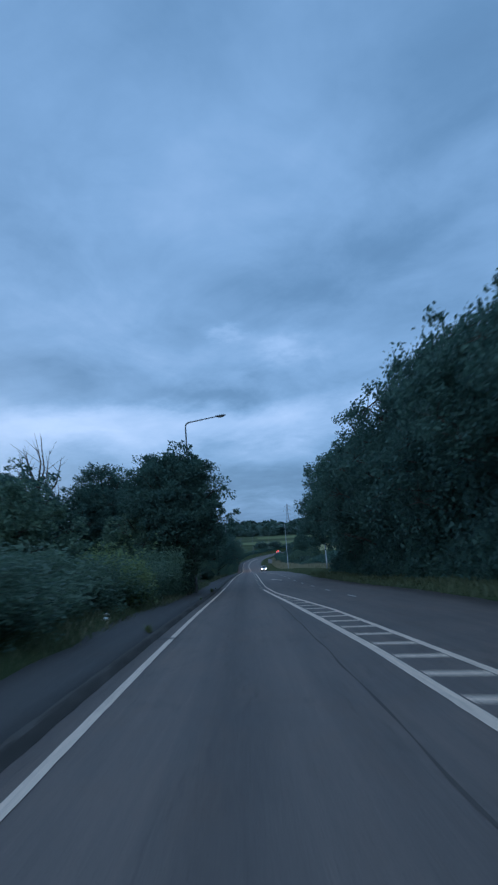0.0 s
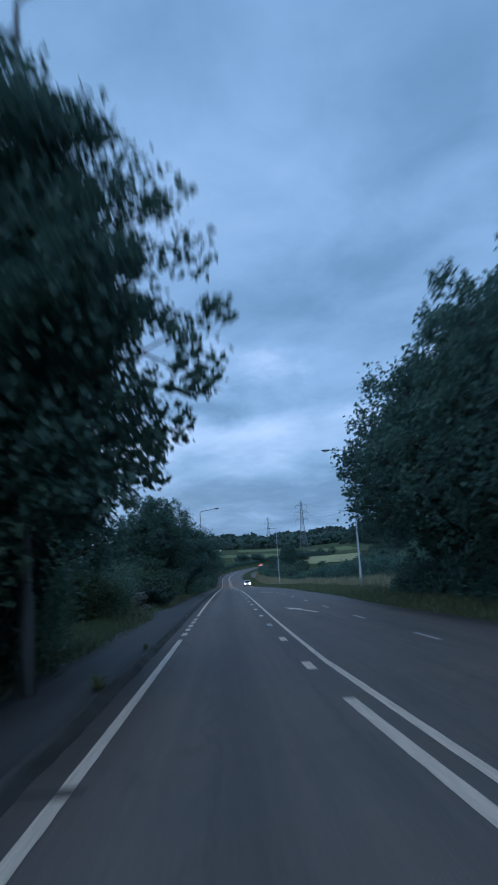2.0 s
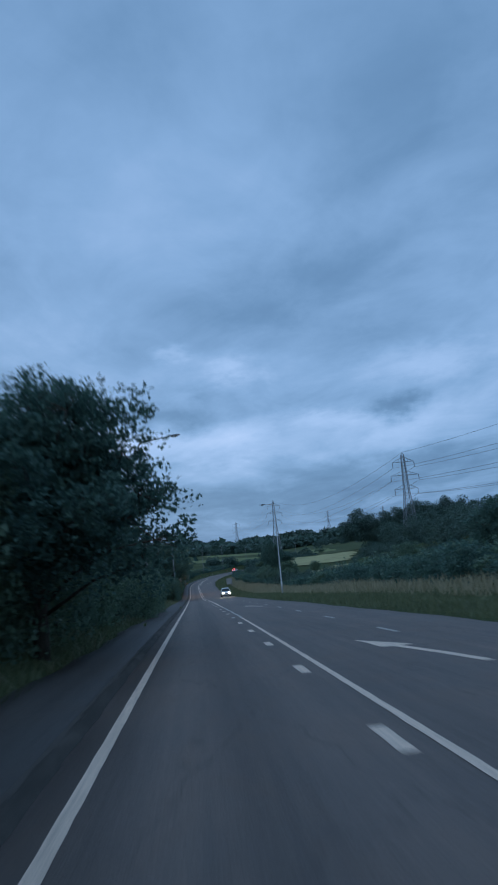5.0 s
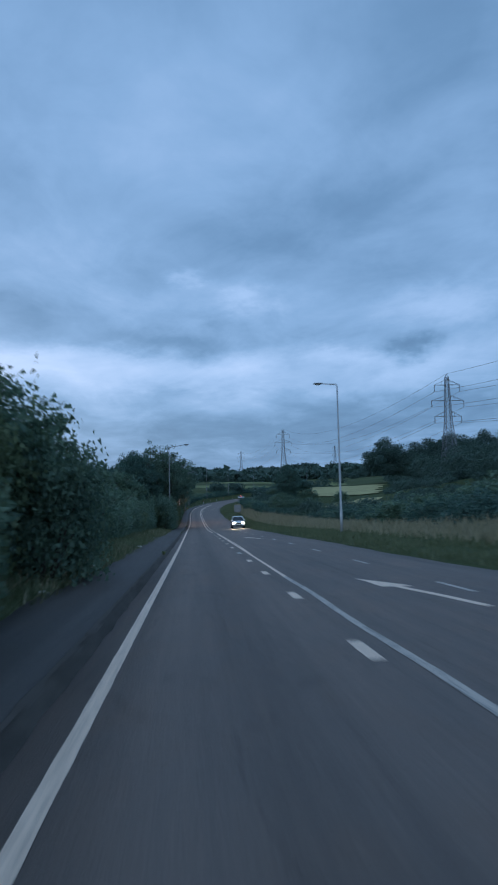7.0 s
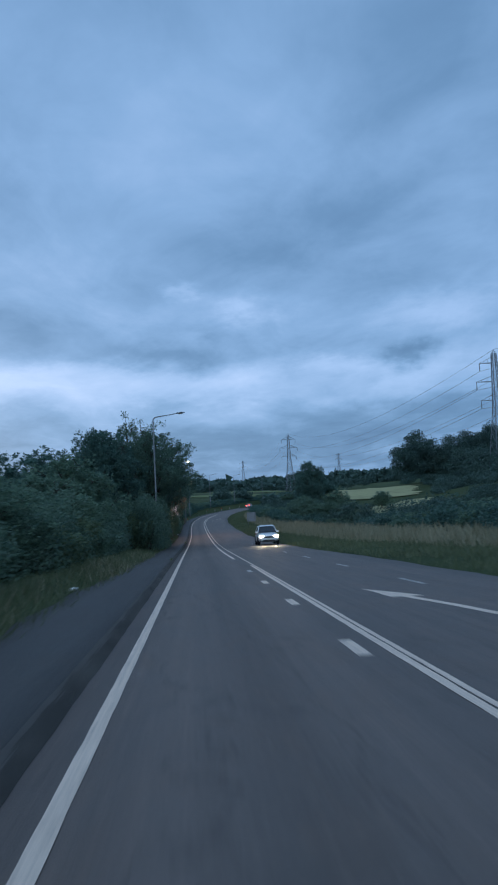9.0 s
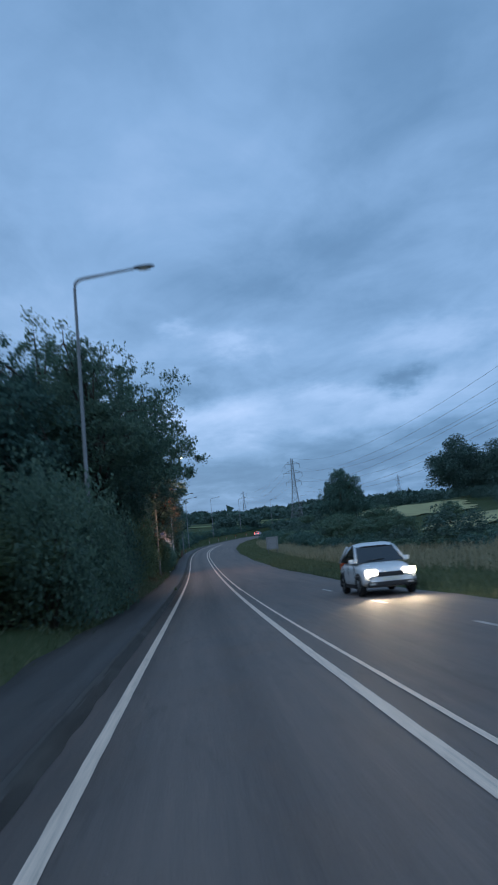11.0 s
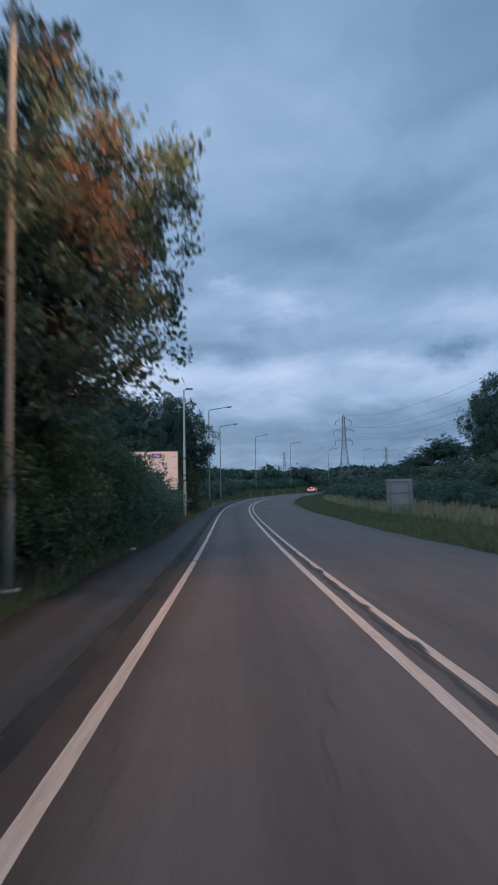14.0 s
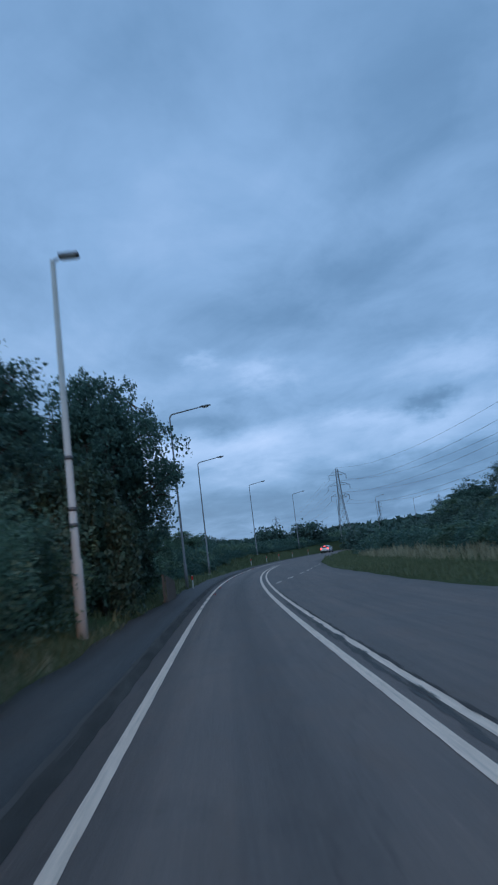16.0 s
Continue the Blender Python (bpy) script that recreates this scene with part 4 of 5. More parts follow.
    for s in (245.2, 247.4, 249.6, 252.0, 254.4, 256.4):      # bushes round the foot of the lamp
        bush("hedgeb", s, -3.0, 4.3, 1.4)
    bush("ivy", 349.5, -3.0, 4.2, 1.25)
    bush("ivy", 350.6, -4.0, 6.0, 1.6)
    s = 352
    while s < 600:
        bush(rnd.choice(["scrub", "back"]), s, -5.6 - 0.8 * (s > 372) + rnd.uniform(-0.8, 0.8), rnd.uniform(1.6, 2.8) * (0.85 if s > 425 else 1.0), rnd.uniform(1.6, 2.4))
        if s > 376:
            bush("scrub", s + 1.0, -5.0 + rnd.uniform(-0.4, 0.4), rnd.uniform(0.7, 1.2), rnd.uniform(1.3, 1.8))
        s += rnd.uniform(3.0, 4.6)
    for s, lat in ((353.2, -3.7), (356.4, -4.0), (359.8, -4.2), (363.0, -4.2)):      # dark ivy bushes standing in for the shaded opening where the path leaves the road
        bush("ivy", s, lat, 4.6, 1.5)


def build_right_side():
    for row in (("oak", 20, 15, 12.6, 5.6), ("great", 29, 14.5, 12.6, 5.6), ("greatb", 37, 14.0, 12.5, 5.4), ("great", 46, 13.8, 13.0, 5.4), ("greatb", 55, 13.4, 13.1, 5.4), ("great", 64, 12.6, 12.0, 5.4), ("greatb", 72, 12.4, 11.9, 5.3), ("great", 79.5, 12.2, 11.7, 5.1), ("greatb", 86, 12.4, 11.4, 4.8),
                ("oakb", 40, 20, 12.1, 5.5), ("oak", 52, 20, 12.1, 5.2), ("oakb", 66, 20, 11.2, 5.2), ("oak", 78, 19, 9.3, 5), ("oak", 30, 24, 12.1, 5.5),
                ("thorn", 96, 25, 6.0, 3.4), ("thorn", 108, 27, 6.4, 3.6), ("oak", 124, 32, 7.5, 4.2), ("thorn", 136, 28, 5.5, 3.4), ("oakb", 150, 36, 8.0, 4.6), ("thorn", 165, 32, 5.5, 3.6),
                ("oak", 182, 40, 8.5, 4.8), ("oakb", 206, 44, 9, 5), ("thorn", 226, 36, 5, 3.6), ("greatb", 357, 27.2, 12.6, 4.1), ("oak", 408, 32, 4.6, 4.0), ("thorn", 330, 23, 4.4, 3.0), ("thorn", 346, 24, 4.6, 3.2), ("thorn", 348, 31.5, 4.8, 3.2), ("thorn", 352, 25.5, 4.8, 3.2), ("thorn", 331, 37.5, 3.6, 2.2), ("thorn", 321, 22.3, 3.6, 2.4), ("thorn", 323, 25.5, 3.7, 2.4), ("thorn", 324.5, 28.5, 3.6, 2.2),
                ("thorn", 376, 26, 4.0, 3.0), ("oak", 385, 34, 4.6, 4.0), ("thorn", 420, 25, 3.6, 3.4), ("oak", 440, 30, 4.8, 4.2)):
        tree(*row)
    s = 88
    while s < 430:
        far = float(np.interp(s, [88, 200, 300, 340, 430], [18, 21, 24, 19, 14.5]))
        bush(rnd.choice(["scrub", "scrub", "back"]), s, far + rnd.uniform(-1.2, 1.6), float(np.interp(s, [88, 200, 255, 270, 325, 335, 350, 430], [2.4, 2.0, 1.9, 1.35, 1.35, 1.8, 2.1, 2.0])) * rnd.uniform(0.75, 1.2), rnd.uniform(1.8, 2.6))
        if rnd.random() < 0.55:
            bush("back", s + 1.5, far + 5 + rnd.uniform(-1.5, 2.5), rnd.uniform(2.0, 3.6) * (0.5 if 255 < s < 330 else 0.7 if s >= 330 else 1.0), rnd.uniform(2.0, 3.2))
        s += rnd.uniform(2.6, 4.0)
    # undergrowth below the tall trees
    s = 12
    while s < 92:
        bush("scrub", s, 12.6 + rnd.uniform(-0.5, 0.7), rnd.uniform(1.2, 2.2), rnd.uniform(1.5, 2.1))
        if s < 84:
            bush("scrub", s + 1.1, 13.4 + rnd.uniform(-0.4, 0.7), rnd.uniform(3.2, 4.6), rnd.uniform(2.0, 2.6))
        s += 2.4
    tree("great", 52, 13.8, 12.6, 4.0)
    tree("thorn", 181.5, -5.6, 5.0, 2.0)


def clump_field(name, spots, seed, per, size, mat, label):
    """Woodland too far off to count its trees: leafy crowns and bare stems in one mesh."""
    rng = np.random.default_rng(seed)
    vs, fs, o = [], [], 0
    for x, y, h, r in spots:
        z = float(ground_z(x, y))
        p, _ = crown_points(rng, per, (x, y, z + h * 0.5), (r * 0.85, r * 0.85, h * 0.38), 20, r * 0.44)
        p[:, 2] = np.maximum(p[:, 2], z)
        v, f = leaf_cards(rng, p, size * (r / 5))
        vs.append(v)
        fs.append(f + o)
        o += len(v)
    ob = new(name, mesh(name, np.concatenate(vs), np.concatenate(fs), mat))
    tagged(ob, label, "woodland", kind="stuff")


def in_meadow(x, y):
    return (-35 < x < 150 and 555 < y < 672) or (0 < x < 145 and 755 < y < 905) or (-225 < x < -15 and 735 < y < 885) or (145 < x < 365 and 685 < y < 835)


def build_distance():
    rng = random.Random(9)
    near, grove = [], []
    for k in range(110):      # the wooded rise right of the road
        y = rng.uniform(235, 470)
        near.append((rng.uniform(58, 150) + 0.10 * (y - 235), y, rng.uniform(9, 14), rng.uniform(4, 6)))
    for x, y in ((74, 425), (80, 432), (86, 420), (92, 428), (98, 436), (70, 420), (104, 424), (110, 440), (77, 436), (83, 444), (95, 418), (101, 430), (116, 430), (122, 442), (89, 440), (128, 436)):
        grove.append((x, y, rng.uniform(15, 19), rng.uniform(5.5, 7)))
    for k in range(300):      # bushes and hedgerows on the slope below it
        x, y = rng.uniform(24, 115), rng.uniform(232, 425)
        low = 26 < x < 72 and 296 < y < 414
        if not (36 < x < 69 and 350 < y < 414):
            near.append((x, y, rng.uniform(1.2, 2.0) if low else rng.uniform(2.2, 4.6), rng.uniform(1.8, 3.4)))
    near = [q for q in near if not (34 < q[0] < 60 + 0.27 * (q[1] - 368) and 345 < q[1] < 417) and not (30 < q[0] < 50 and 298 < q[1] < 345)]
    for k in range(34):      # scrub on the bank below the stubble field, and at its far end
        y = rng.uniform(346, 418)
        near.append((rng.uniform(22, 33), y, rng.uniform(1.8, 3.2), rng.uniform(1.8, 2.8)))
        near.append((62 + 0.29 * (y - 368) + rng.uniform(0, 12), y, rng.uniform(1.6, 4.0), rng.uniform(2.0, 3.2)))
    clump_field("woodland", near, 31, 1700, 0.42, LEAF_FAR, "dark mixed woodland on the rise beside the fields")
    clump_field("grove", grove, 34, 6500, 0.34, LEAF_FAR, "dense dark grove of round-crowned trees above the fields")
    mid = []
    for k in range(420):      # hedgerow trees and copses across the valley
        y = rng.uniform(480, 1300)
        x = rng.uniform(-0.5, 0.8) * y * 0.75
        low = y < 620 and -90 < x < 110
        if not in_meadow(x, y) and (math.sin(x * 0.021 + 1) * math.sin(y * 0.017 + x * 0.004) > 0.15 or abs(math.sin(y * 0.0125 + x * 0.002)) < 0.13):
            mid.append((x, y, rng.uniform(3, 5) if low else rng.uniform(6, 11), rng.uniform(5, 9)))
    clump_field("far_copse", mid, 32, 1500, 0.62, LEAF_FAR, "hedgerow trees and copses across the valley")
    far = []
    for k in range(900):
        y = rng.uniform(1300, 2700)
        x = rng.uniform(-0.45, 0.75) * y * 0.8
        if math.sin(x * 0.006 + 0.5) + math.sin(y * 0.009 + x * 0.003) > 0.1 or y > 2450:
            far.append((x, y, rng.uniform(9, 16), rng.uniform(14, 26)))
    clump_field("far_woodland", far, 33, 300, 2.4, LEAF_FAR, "dark wooded hills on the horizon")

    # pale stubble fields on the slope
    def field(name, pts, n, label):
        a, b, c, d = [np.array(q, float) for q in pts]
        v = []
        for i in range(n + 1):
            for j in range(n + 1):
                p = (a * (1 - j / n) + b * j / n) * (1 - i / n) + (d * (1 - j / n) + c * j / n) * i / n
                rim = i in (0, n) or j in (0, n)
                p = p + rim * np.array([1.6 * math.sin(p[1] * 0.55 + p[0] * 0.3), 1.6 * math.sin(p[0] * 0.6 + p[1] * 0.2)])
                v.append((p[0], p[1], float(ground_z(p[0], p[1])) + 0.25))
        f = [(i * (n + 1) + j, i * (n + 1) + j + 1, (i + 1) * (n + 1) + j + 1, (i + 1) * (n + 1) + j) for i in range(n) for j in range(n)]
        tagged(new(name, mesh(name, v, f, FIELD if name == "field" else MEADOW, True)), label, "field", kind="structure")

    field("field", ((35.5, 368), (57, 370), (69, 411), (42, 409)), 14, "pale stubble field on the slope")
    field("field", ((33, 317), (45, 320), (49, 337), (36, 337)), 10, "pale dry grass field on the slope")
    field("meadow", ((-30, 590), (40, 585), (60, 660), (-20, 670)), 10, "grey-green meadow across the valley")
    field("meadow", ((70, 560), (150, 600), (130, 660), (66, 640)), 10, "grey-green meadow across the valley")
    field("meadow", ((20, 760), (130, 760), (140, 900), (10, 900)), 10, "grey-green meadow across the valley")
    field("meadow", ((-200, 760), (-30, 740), (-20, 860), (-220, 880)), 10, "grey-green meadow across the valley")


def blades(name, area, per_m2, h, w, mat, seed, label, lean=0.3, bare=-1.1):
    """Grass on a stretch of verge: s0, s1, lat0, lat1."""
    rng = np.random.default_rng(seed)
    s0, s1, l0, l1 = area
    n = int((s1 - s0) * (l1 - l0) * per_m2)
    s, lat = rng.uniform(s0, s1, n), rng.uniform(l0, l1, n)
    patch = np.sin(s * 0.37 + lat) + np.sin(s * 0.113 - lat * 0.8) + rng.normal(size=n) * 0.7
    ok = patch > bare
    s, lat, patch = s[ok], lat[ok], patch[ok]
    n = len(s)
    a = np.interp(s, LINE_S, LINE_H)
    x = np.interp(s, LINE_S, LINE_X) + lat * np.cos(a)
    y = np.interp(s, LINE_S, LINE_Y) - lat * np.sin(a)
    z = ground_z(x, y) - 0.02
    hh = h * rng.uniform(0.5, 1.25, n) * (0.8 + 0.15 * patch)
    ang = rng.uniform(0, math.pi, n)
    p = np.stack([x, y, z], 1)
    side = np.stack([np.cos(ang), np.sin(ang), 0 * ang], 1) * (w * rng.uniform(0.6, 1.4, n))[:, None] / 2
    tip = p + np.stack([rng.normal(size=n) * lean * hh, rng.normal(size=n) * lean * hh, hh], 1)
    mid = p * 0.45 + tip * 0.55 + np.array([0, 0, 1.0]) * (hh * 0.08)[:, None]
    v = np.stack([p - side, p + side, mid + side * 0.7, tip, mid - side * 0.7], 1).reshape(-1, 3)
    i = np.arange(n) * 5
    f = np.concatenate([np.stack([i, i + 1, i + 2], 1), np.stack([i, i + 2, i + 4], 1), np.stack([i + 4, i + 2, i + 3], 1)])
    tagged(new(name, mesh(name, v, f, mat)), label, "grass", kind="stuff")


def build_grass():
    blades("verge_grass", (14, 345, -3.9, -1.85), 70, 0.30, 0.028, GRASS, 41, "rough green grass at the foot of the hedge", 0.5)
    blades("dry_grass", (14, 345, -3.3, -1.8), 26, 0.34, 0.026, DRY, 50, "bleached grass stalks along the back of the footway", 0.45, 0.6)
    blades("weeds", (14, 345, -0.70, -0.38), 60, 0.09, 0.025, GRASS, 47, "small weeds growing along the kerb")
    blades("weeds", (14, 345, -0.72, -0.36), 420, 0.13, 0.022, GRASS, 48, "tufts of weeds in the gutter", 0.5, 1.75)
    blades("dead_weeds", (282, 309, -3.6, -2.3), 60, 0.42, 0.03, BRACKEN, 49, "brown dead weeds at the foot of the hedge", 0.4, 0.1)
    blades("verge_grass", (345, 470, -7, -1.9), 10, 0.35, 0.08, GRASS, 42, "rough green grass beside the bend")
    blades("verge_grass", (15, 420, 8.3, 14.5), 34, 0.28, 0.045, GRASS, 43, "mown and ragged green verge grass")
    blades("dry_grass", (88, 420, 12.5, 24), 12, 0.85, 0.07, DRY, 44, "tall bleached dry grass behind the verge")
    blades("verge_grass", (420, 560, 8.3, 16), 5, 0.5, 0.12, GRASS, 45, "green grass inside the bend")


build_bare_tree()
build_left_side()
build_right_side()
for s, lat, h in ((91.6, -3.3, 1.1), (93.8, -3.2, 1.2), (96.2, -3.1, 1.3), (98.6, -3.2, 1.5)):      # ivy over the fallen wall
    bush("ivy", s, lat, h, 0.95)
tree("ash", 258.8, -5.6, 12.6, 3.7)
build_distance()
build_grass()

# ---- street lamps ----
def lamp_head(name, lit):
    v, f = [], []
    rings = [(0.0, 0.045, 0.045), (0.12, 0.10, 0.075), (0.45, 0.13, 0.085), (0.66, 0.10, 0.06), (0.74, 0.04, 0.03)]
    for x, w, h in rings:
        for k in range(10):
            a = 2 * math.pi * k / 10
            v.append(Vector((x, w * math.cos(a), h * math.sin(a) * (1.0 if math.sin(a) > 0 else 0.55))))
    for i in range(len(rings) - 1):
        for k in range(10):
            f.append((i * 10 + k, i * 10 + (k + 1) % 10, (i + 1) * 10 + (k + 1) % 10, (i + 1) * 10 + k))
    f += [tuple(range(10))[::-1], tuple((len(rings) - 1) * 10 + k for k in range(10))]
    return mesh(name, v, f, LAMP_BODY, True)


def lens_mesh(lit):
    v = []
    n = 12
    for ring, (r, z) in enumerate(((1.0, -0.055), (0.8, -0.10), (0.3, -0.125))):
        for k in range(n):
            a = 2 * math.pi * k / n
            v.append(Vector((0.38 + 0.24 * r * math.cos(a), 0.105 * r * math.sin(a), z + 0.012)))
    f = [(i * n + k, (i + 1) * n + k, (i + 1) * n + (k + 1) % n, i * n + (k + 1) % n) for i in range(2) for k in range(n)]
    f.append(tuple(2 * n + k for k in range(n)))
    return mesh("lens", v, f, LENS_LIT if lit else LENS, True)


def make_lamp(height, arm, lit=False, label="tall galvanised street lamp with long bent arm", mat=None, rise=0.20, bow=0.30):
    mat = mat or STEEL
    lamp = new("street_lamp")
    part("pole", tube("pole", [(0, 0, -0.4), (0, 0, 1.6), (0, 0, 1.62), (0, 0, height - 0.06 - bow)], [0.105, 0.105, 0.078, 0.050], mat, 12), lamp)
    bend = [(0, 0, height - 0.07 - bow)]
    for k in range(1, 7):
        a = k / 6 * math.radians(84)
        bend.append((bow * (1 - math.cos(a)), 0, height - 0.06 - bow + bow * math.sin(a)))
    bend.append((arm, 0, height + rise))
    part("arm", tube("arm", bend, [0.050] * 7 + [0.034], mat, 10), lamp)
    head = part("lantern", lamp_head("lantern", lit), lamp, "", pose(arm - 0.08, 0, height + rise, 0, -4 if rise > 0.1 else 0, 0))
    part("lens", lens_mesh(lit), head)
    part("service_door", box("service_door", (-0.05, 0.05, -0.125, -0.112, 0.7, 1.2), mat, 0.004), lamp)
    part("foot_plate", tube("foot_plate", [(0, 0, 0.0), (0, 0, 0.05)], [0.2, 0.2], CONCRETE, 12), lamp)
    tagged(lamp, label, "street lamp", "street lamps along the road")
    return lamp


def stand(ob, s, lat, flip=False, copy=False, h=None):
    p = road_at(s, lat)
    z = float(ground_z(p.x, p.y)) if h is None else p.z + h
    m = Matrix.Translation((p.x, p.y, z)) @ Matrix.Rotation(-heading(s) + (math.pi if flip else 0), 4, "Z")
    if copy:
        return copy_thing(ob, m)
    ob.matrix_basis = m
    return ob


base_lamp = make_lamp(11.45, 2.1, mat=STEEL_DULL)
stand(base_lamp, 57.8, -1.6)
for s, lat, flip in ((154.5, -2.0, False), (249.6, -2.45, False), (372.5, -2.1, False), (400.5, -3.2, False), (446.5, -4.0, False), (482, -4.0, False), (516.5, -3.2, False), (554, -4.0, False), (590, -4.0, False)):
    stand(base_lamp, s, lat, flip, True)
stand(make_lamp(11.4, 1.75, rise=0.0, bow=0.22), 108.6, 12.2, True)
stand(make_lamp(11.5, 1.2, rise=0.0, bow=0.16), 201.7, 12.0, True)
lit_lamp = make_lamp(10.9, 2.4, True, "lit street lamp with glowing warm lantern", OLD_POLE)
stand(lit_lamp, 297.2, -2.7)
glow = new("lamp_light", bpy.data.lights.new("lamp_light", "SPOT"))
glow.data.energy, glow.data.color, glow.data.shadow_soft_size = 1300, (1.0, 0.61, 0.38), 0.18
glow.data.spot_size, glow.data.spot_blend = radians(172), 0.12
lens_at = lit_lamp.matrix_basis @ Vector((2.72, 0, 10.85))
glow.matrix_world = look(lens_at, lens_at + Vector((0.30, 0.15, -1.0)))
# extra spot set at the lantern, added only to brighten the direction sign
sign_fill = new("lamp_throw", bpy.data.lights.new("lamp_throw", "SPOT"))
sign_fill.data.energy, sign_fill.data.color, sign_fill.data.shadow_soft_size = 13000, (1.0, 0.50, 0.32), 0.18
sign_fill.data.spot_size, sign_fill.data.spot_blend = radians(13), 0.7
sign_fill.matrix_world = look(lens_at, road_at(335.2, -4.4, 3.8))


def make_post():
    lamp = new("street_lamp")
    part("pole", tube("pole", [(0, 0, -0.4), (0, 0, 1.9), (0, 0, 1.93), (0, 0, 9.75)], [0.14, 0.135, 0.10, 0.065], CONCRETE, 12), lamp)
    part("bracket", tube("bracket", [(0, 0, 9.70), (0.22, 0, 9.82), (0.42, 0, 9.84)], [0.045, 0.04, 0.035], STEEL, 8), lamp)
    part("lantern", box("lantern", (0.17, 0.70, -0.14, 0.14, 9.79, 9.89), LAMP_BODY, 0.03), lamp)
    part("lens", box("lens", (0.24, 0.63, -0.105, 0.105, 9.765, 9.789), LENS), lamp)
    for z in (2.7, 3.1, 4.4):
        part("strap", tube("strap", [(0, 0, z), (0, 0, z + 0.10)], [0.105, 0.105], LAMP_BODY, 12), lamp)
    tagged(lamp, "pale stained lamp column with small flat lantern", "street lamp", "street lamps along the road")
    return lamp


stand(make_post(), 342.8, -2.55)


# ---- pylons and lines ----
def make_pylon(height):
    pylon = new("electricity_pylon")
    k = height / 43.0

    def half(z):
        return float(np.interp(z / height, [0, 0.30, 0.58, 0.97, 1.0], [3.6, 2.3, 1.15, 0.6, 0.08])) * k

    levels = [height * t for t in (0, 0.11, 0.21, 0.30, 0.38, 0.45, 0.52, 0.58, 0.65, 0.72, 0.79, 0.86, 0.92, 0.97)]
    items = []
    cs = [(-1, -1), (1, -1), (1, 1), (-1, 1)]
    for a, b in zip(levels[:-1], levels[1:]):
        for i, (sx, sy) in enumerate(cs):
            tx, ty = cs[(i + 1) % 4]
            pa, pb = Vector((sx * half(a), sy * half(a), a)), Vector((sx * half(b), sy * half(b), b))
            qa, qb = Vector((tx * half(a), ty * half(a), a)), Vector((tx * half(b), ty * half(b), b))
            items.append(tube_data([pa, pb], [0.15 * k, 0.13 * k], 4))
            items.append(tube_data([pa, qb], [0.07 * k, 0.07 * k], 3))
            items.append(tube_data([qa, pb], [0.07 * k, 0.07 * k], 3))
            items.append(tube_data([pb, qb], [0.06 * k, 0.06 * k], 3))
    items += [tube_data([Vector((sx * half(levels[-1]), sy * half(levels[-1]), levels[-1])), Vector((0, 0, height))], [0.08 * k, 0.05 * k], 4) for sx, sy in cs]
    v, f = join_data(items)
    part("tower", mesh("tower", v, f, STEEL_DARK), pylon)
    tips = [Vector((0, 0, height))]
    for t, reach in ((0.62, 5.2), (0.76, 6.3), (0.90, 4.9)):
        z = height * t
        for sx in (-1, 1):
            items = []
            tip = Vector((sx * reach * k, 0, z))
            for sy in (-1, 1):
                items.append(tube_data([Vector((sx * half(z), sy * half(z), z)), tip], [0.08 * k, 0.06 * k], 4))
                items.append(tube_data([Vector((sx * half(z), sy * half(z), z + 1.9 * k)), tip], [0.07 * k, 0.05 * k], 4))
            for u in (0.35, 0.68):
                a = Vector((sx * half(z), 0, z)).lerp(tip, u)
                b = Vector((sx * half(z), 0, z + 1.9 * k)).lerp(tip, u)
                items.append(tube_data([a, b], [0.05 * k, 0.05 * k], 3))
            tips.append(tip - Vector((0, 0, 2.6 * k)))
            v, f = join_data(items)
            part("cross_arm", mesh("cross_arm", v, f, STEEL_DARK), pylon)
        for sx in (-1, 1):
            rods = [tube_data([Vector((sx * reach * k, 0, z - 0.2 * j * k)), Vector((sx * reach * k, 0, z - (0.2 * j + 0.12) * k))], [0.16 * k, 0.13 * k], 6) for j in range(13)]
            rods.append(tube_data([Vector((sx * reach * k, 0, z)), Vector((sx * reach * k, 0, z - 2.6 * k))], [0.04 * k, 0.04 * k], 5))
            v, f = join_data(rods)
            part("insulator", mesh("insulator", v, f, LAMP_BODY), pylon)
    tagged(pylon, "grey steel lattice electricity pylon with three cross-arms", "pylon", "pylons of the power line")
    return pylon, tips


def raise_pylon(x, y, top, turn):
    g = float(ground_z(x, y)) - 0.2
    pylon, tips = make_pylon(top - g)
    pylon.matrix_basis = Matrix.Translation((x, y, g)) @ Matrix.Rotation(turn, 4, "Z")
    return [pylon.matrix_basis @ t for t in tips]


def string_wires(a, b, sag):
    for p, q in zip(a, b):
        pts = []
        for i in range(25):
            t = i / 24
            pts.append(p.lerp(q, t) - Vector((0, 0, 4 * sag * t * (1 - t))))
        ob = new("power_cable", tube("power_cable", pts, 0.045, STEEL_DARK, 4))
        tagged(ob, "thin sagging overhead power cable between pylons", "power cable", "overhead power cables")


ta = raise_pylon(82.8, 377.6, 36.1, 0.0)
tb = raise_pylon(89.1, 861.3, 63.0, 0.02)
tc = raise_pylon(117.2, 1904.4, 106.9, 0.1)
te = raise_pylon(550, 2187, 134.6, 0.5)
tf = raise_pylon(359, 2007, 121.7, 0.4)
t0 = raise_pylon(96, -140, 38, 0.0)
string_wires(ta, tb, 11)
string_wires(t0, ta, 11)
string_wires(tb, tc, 14)


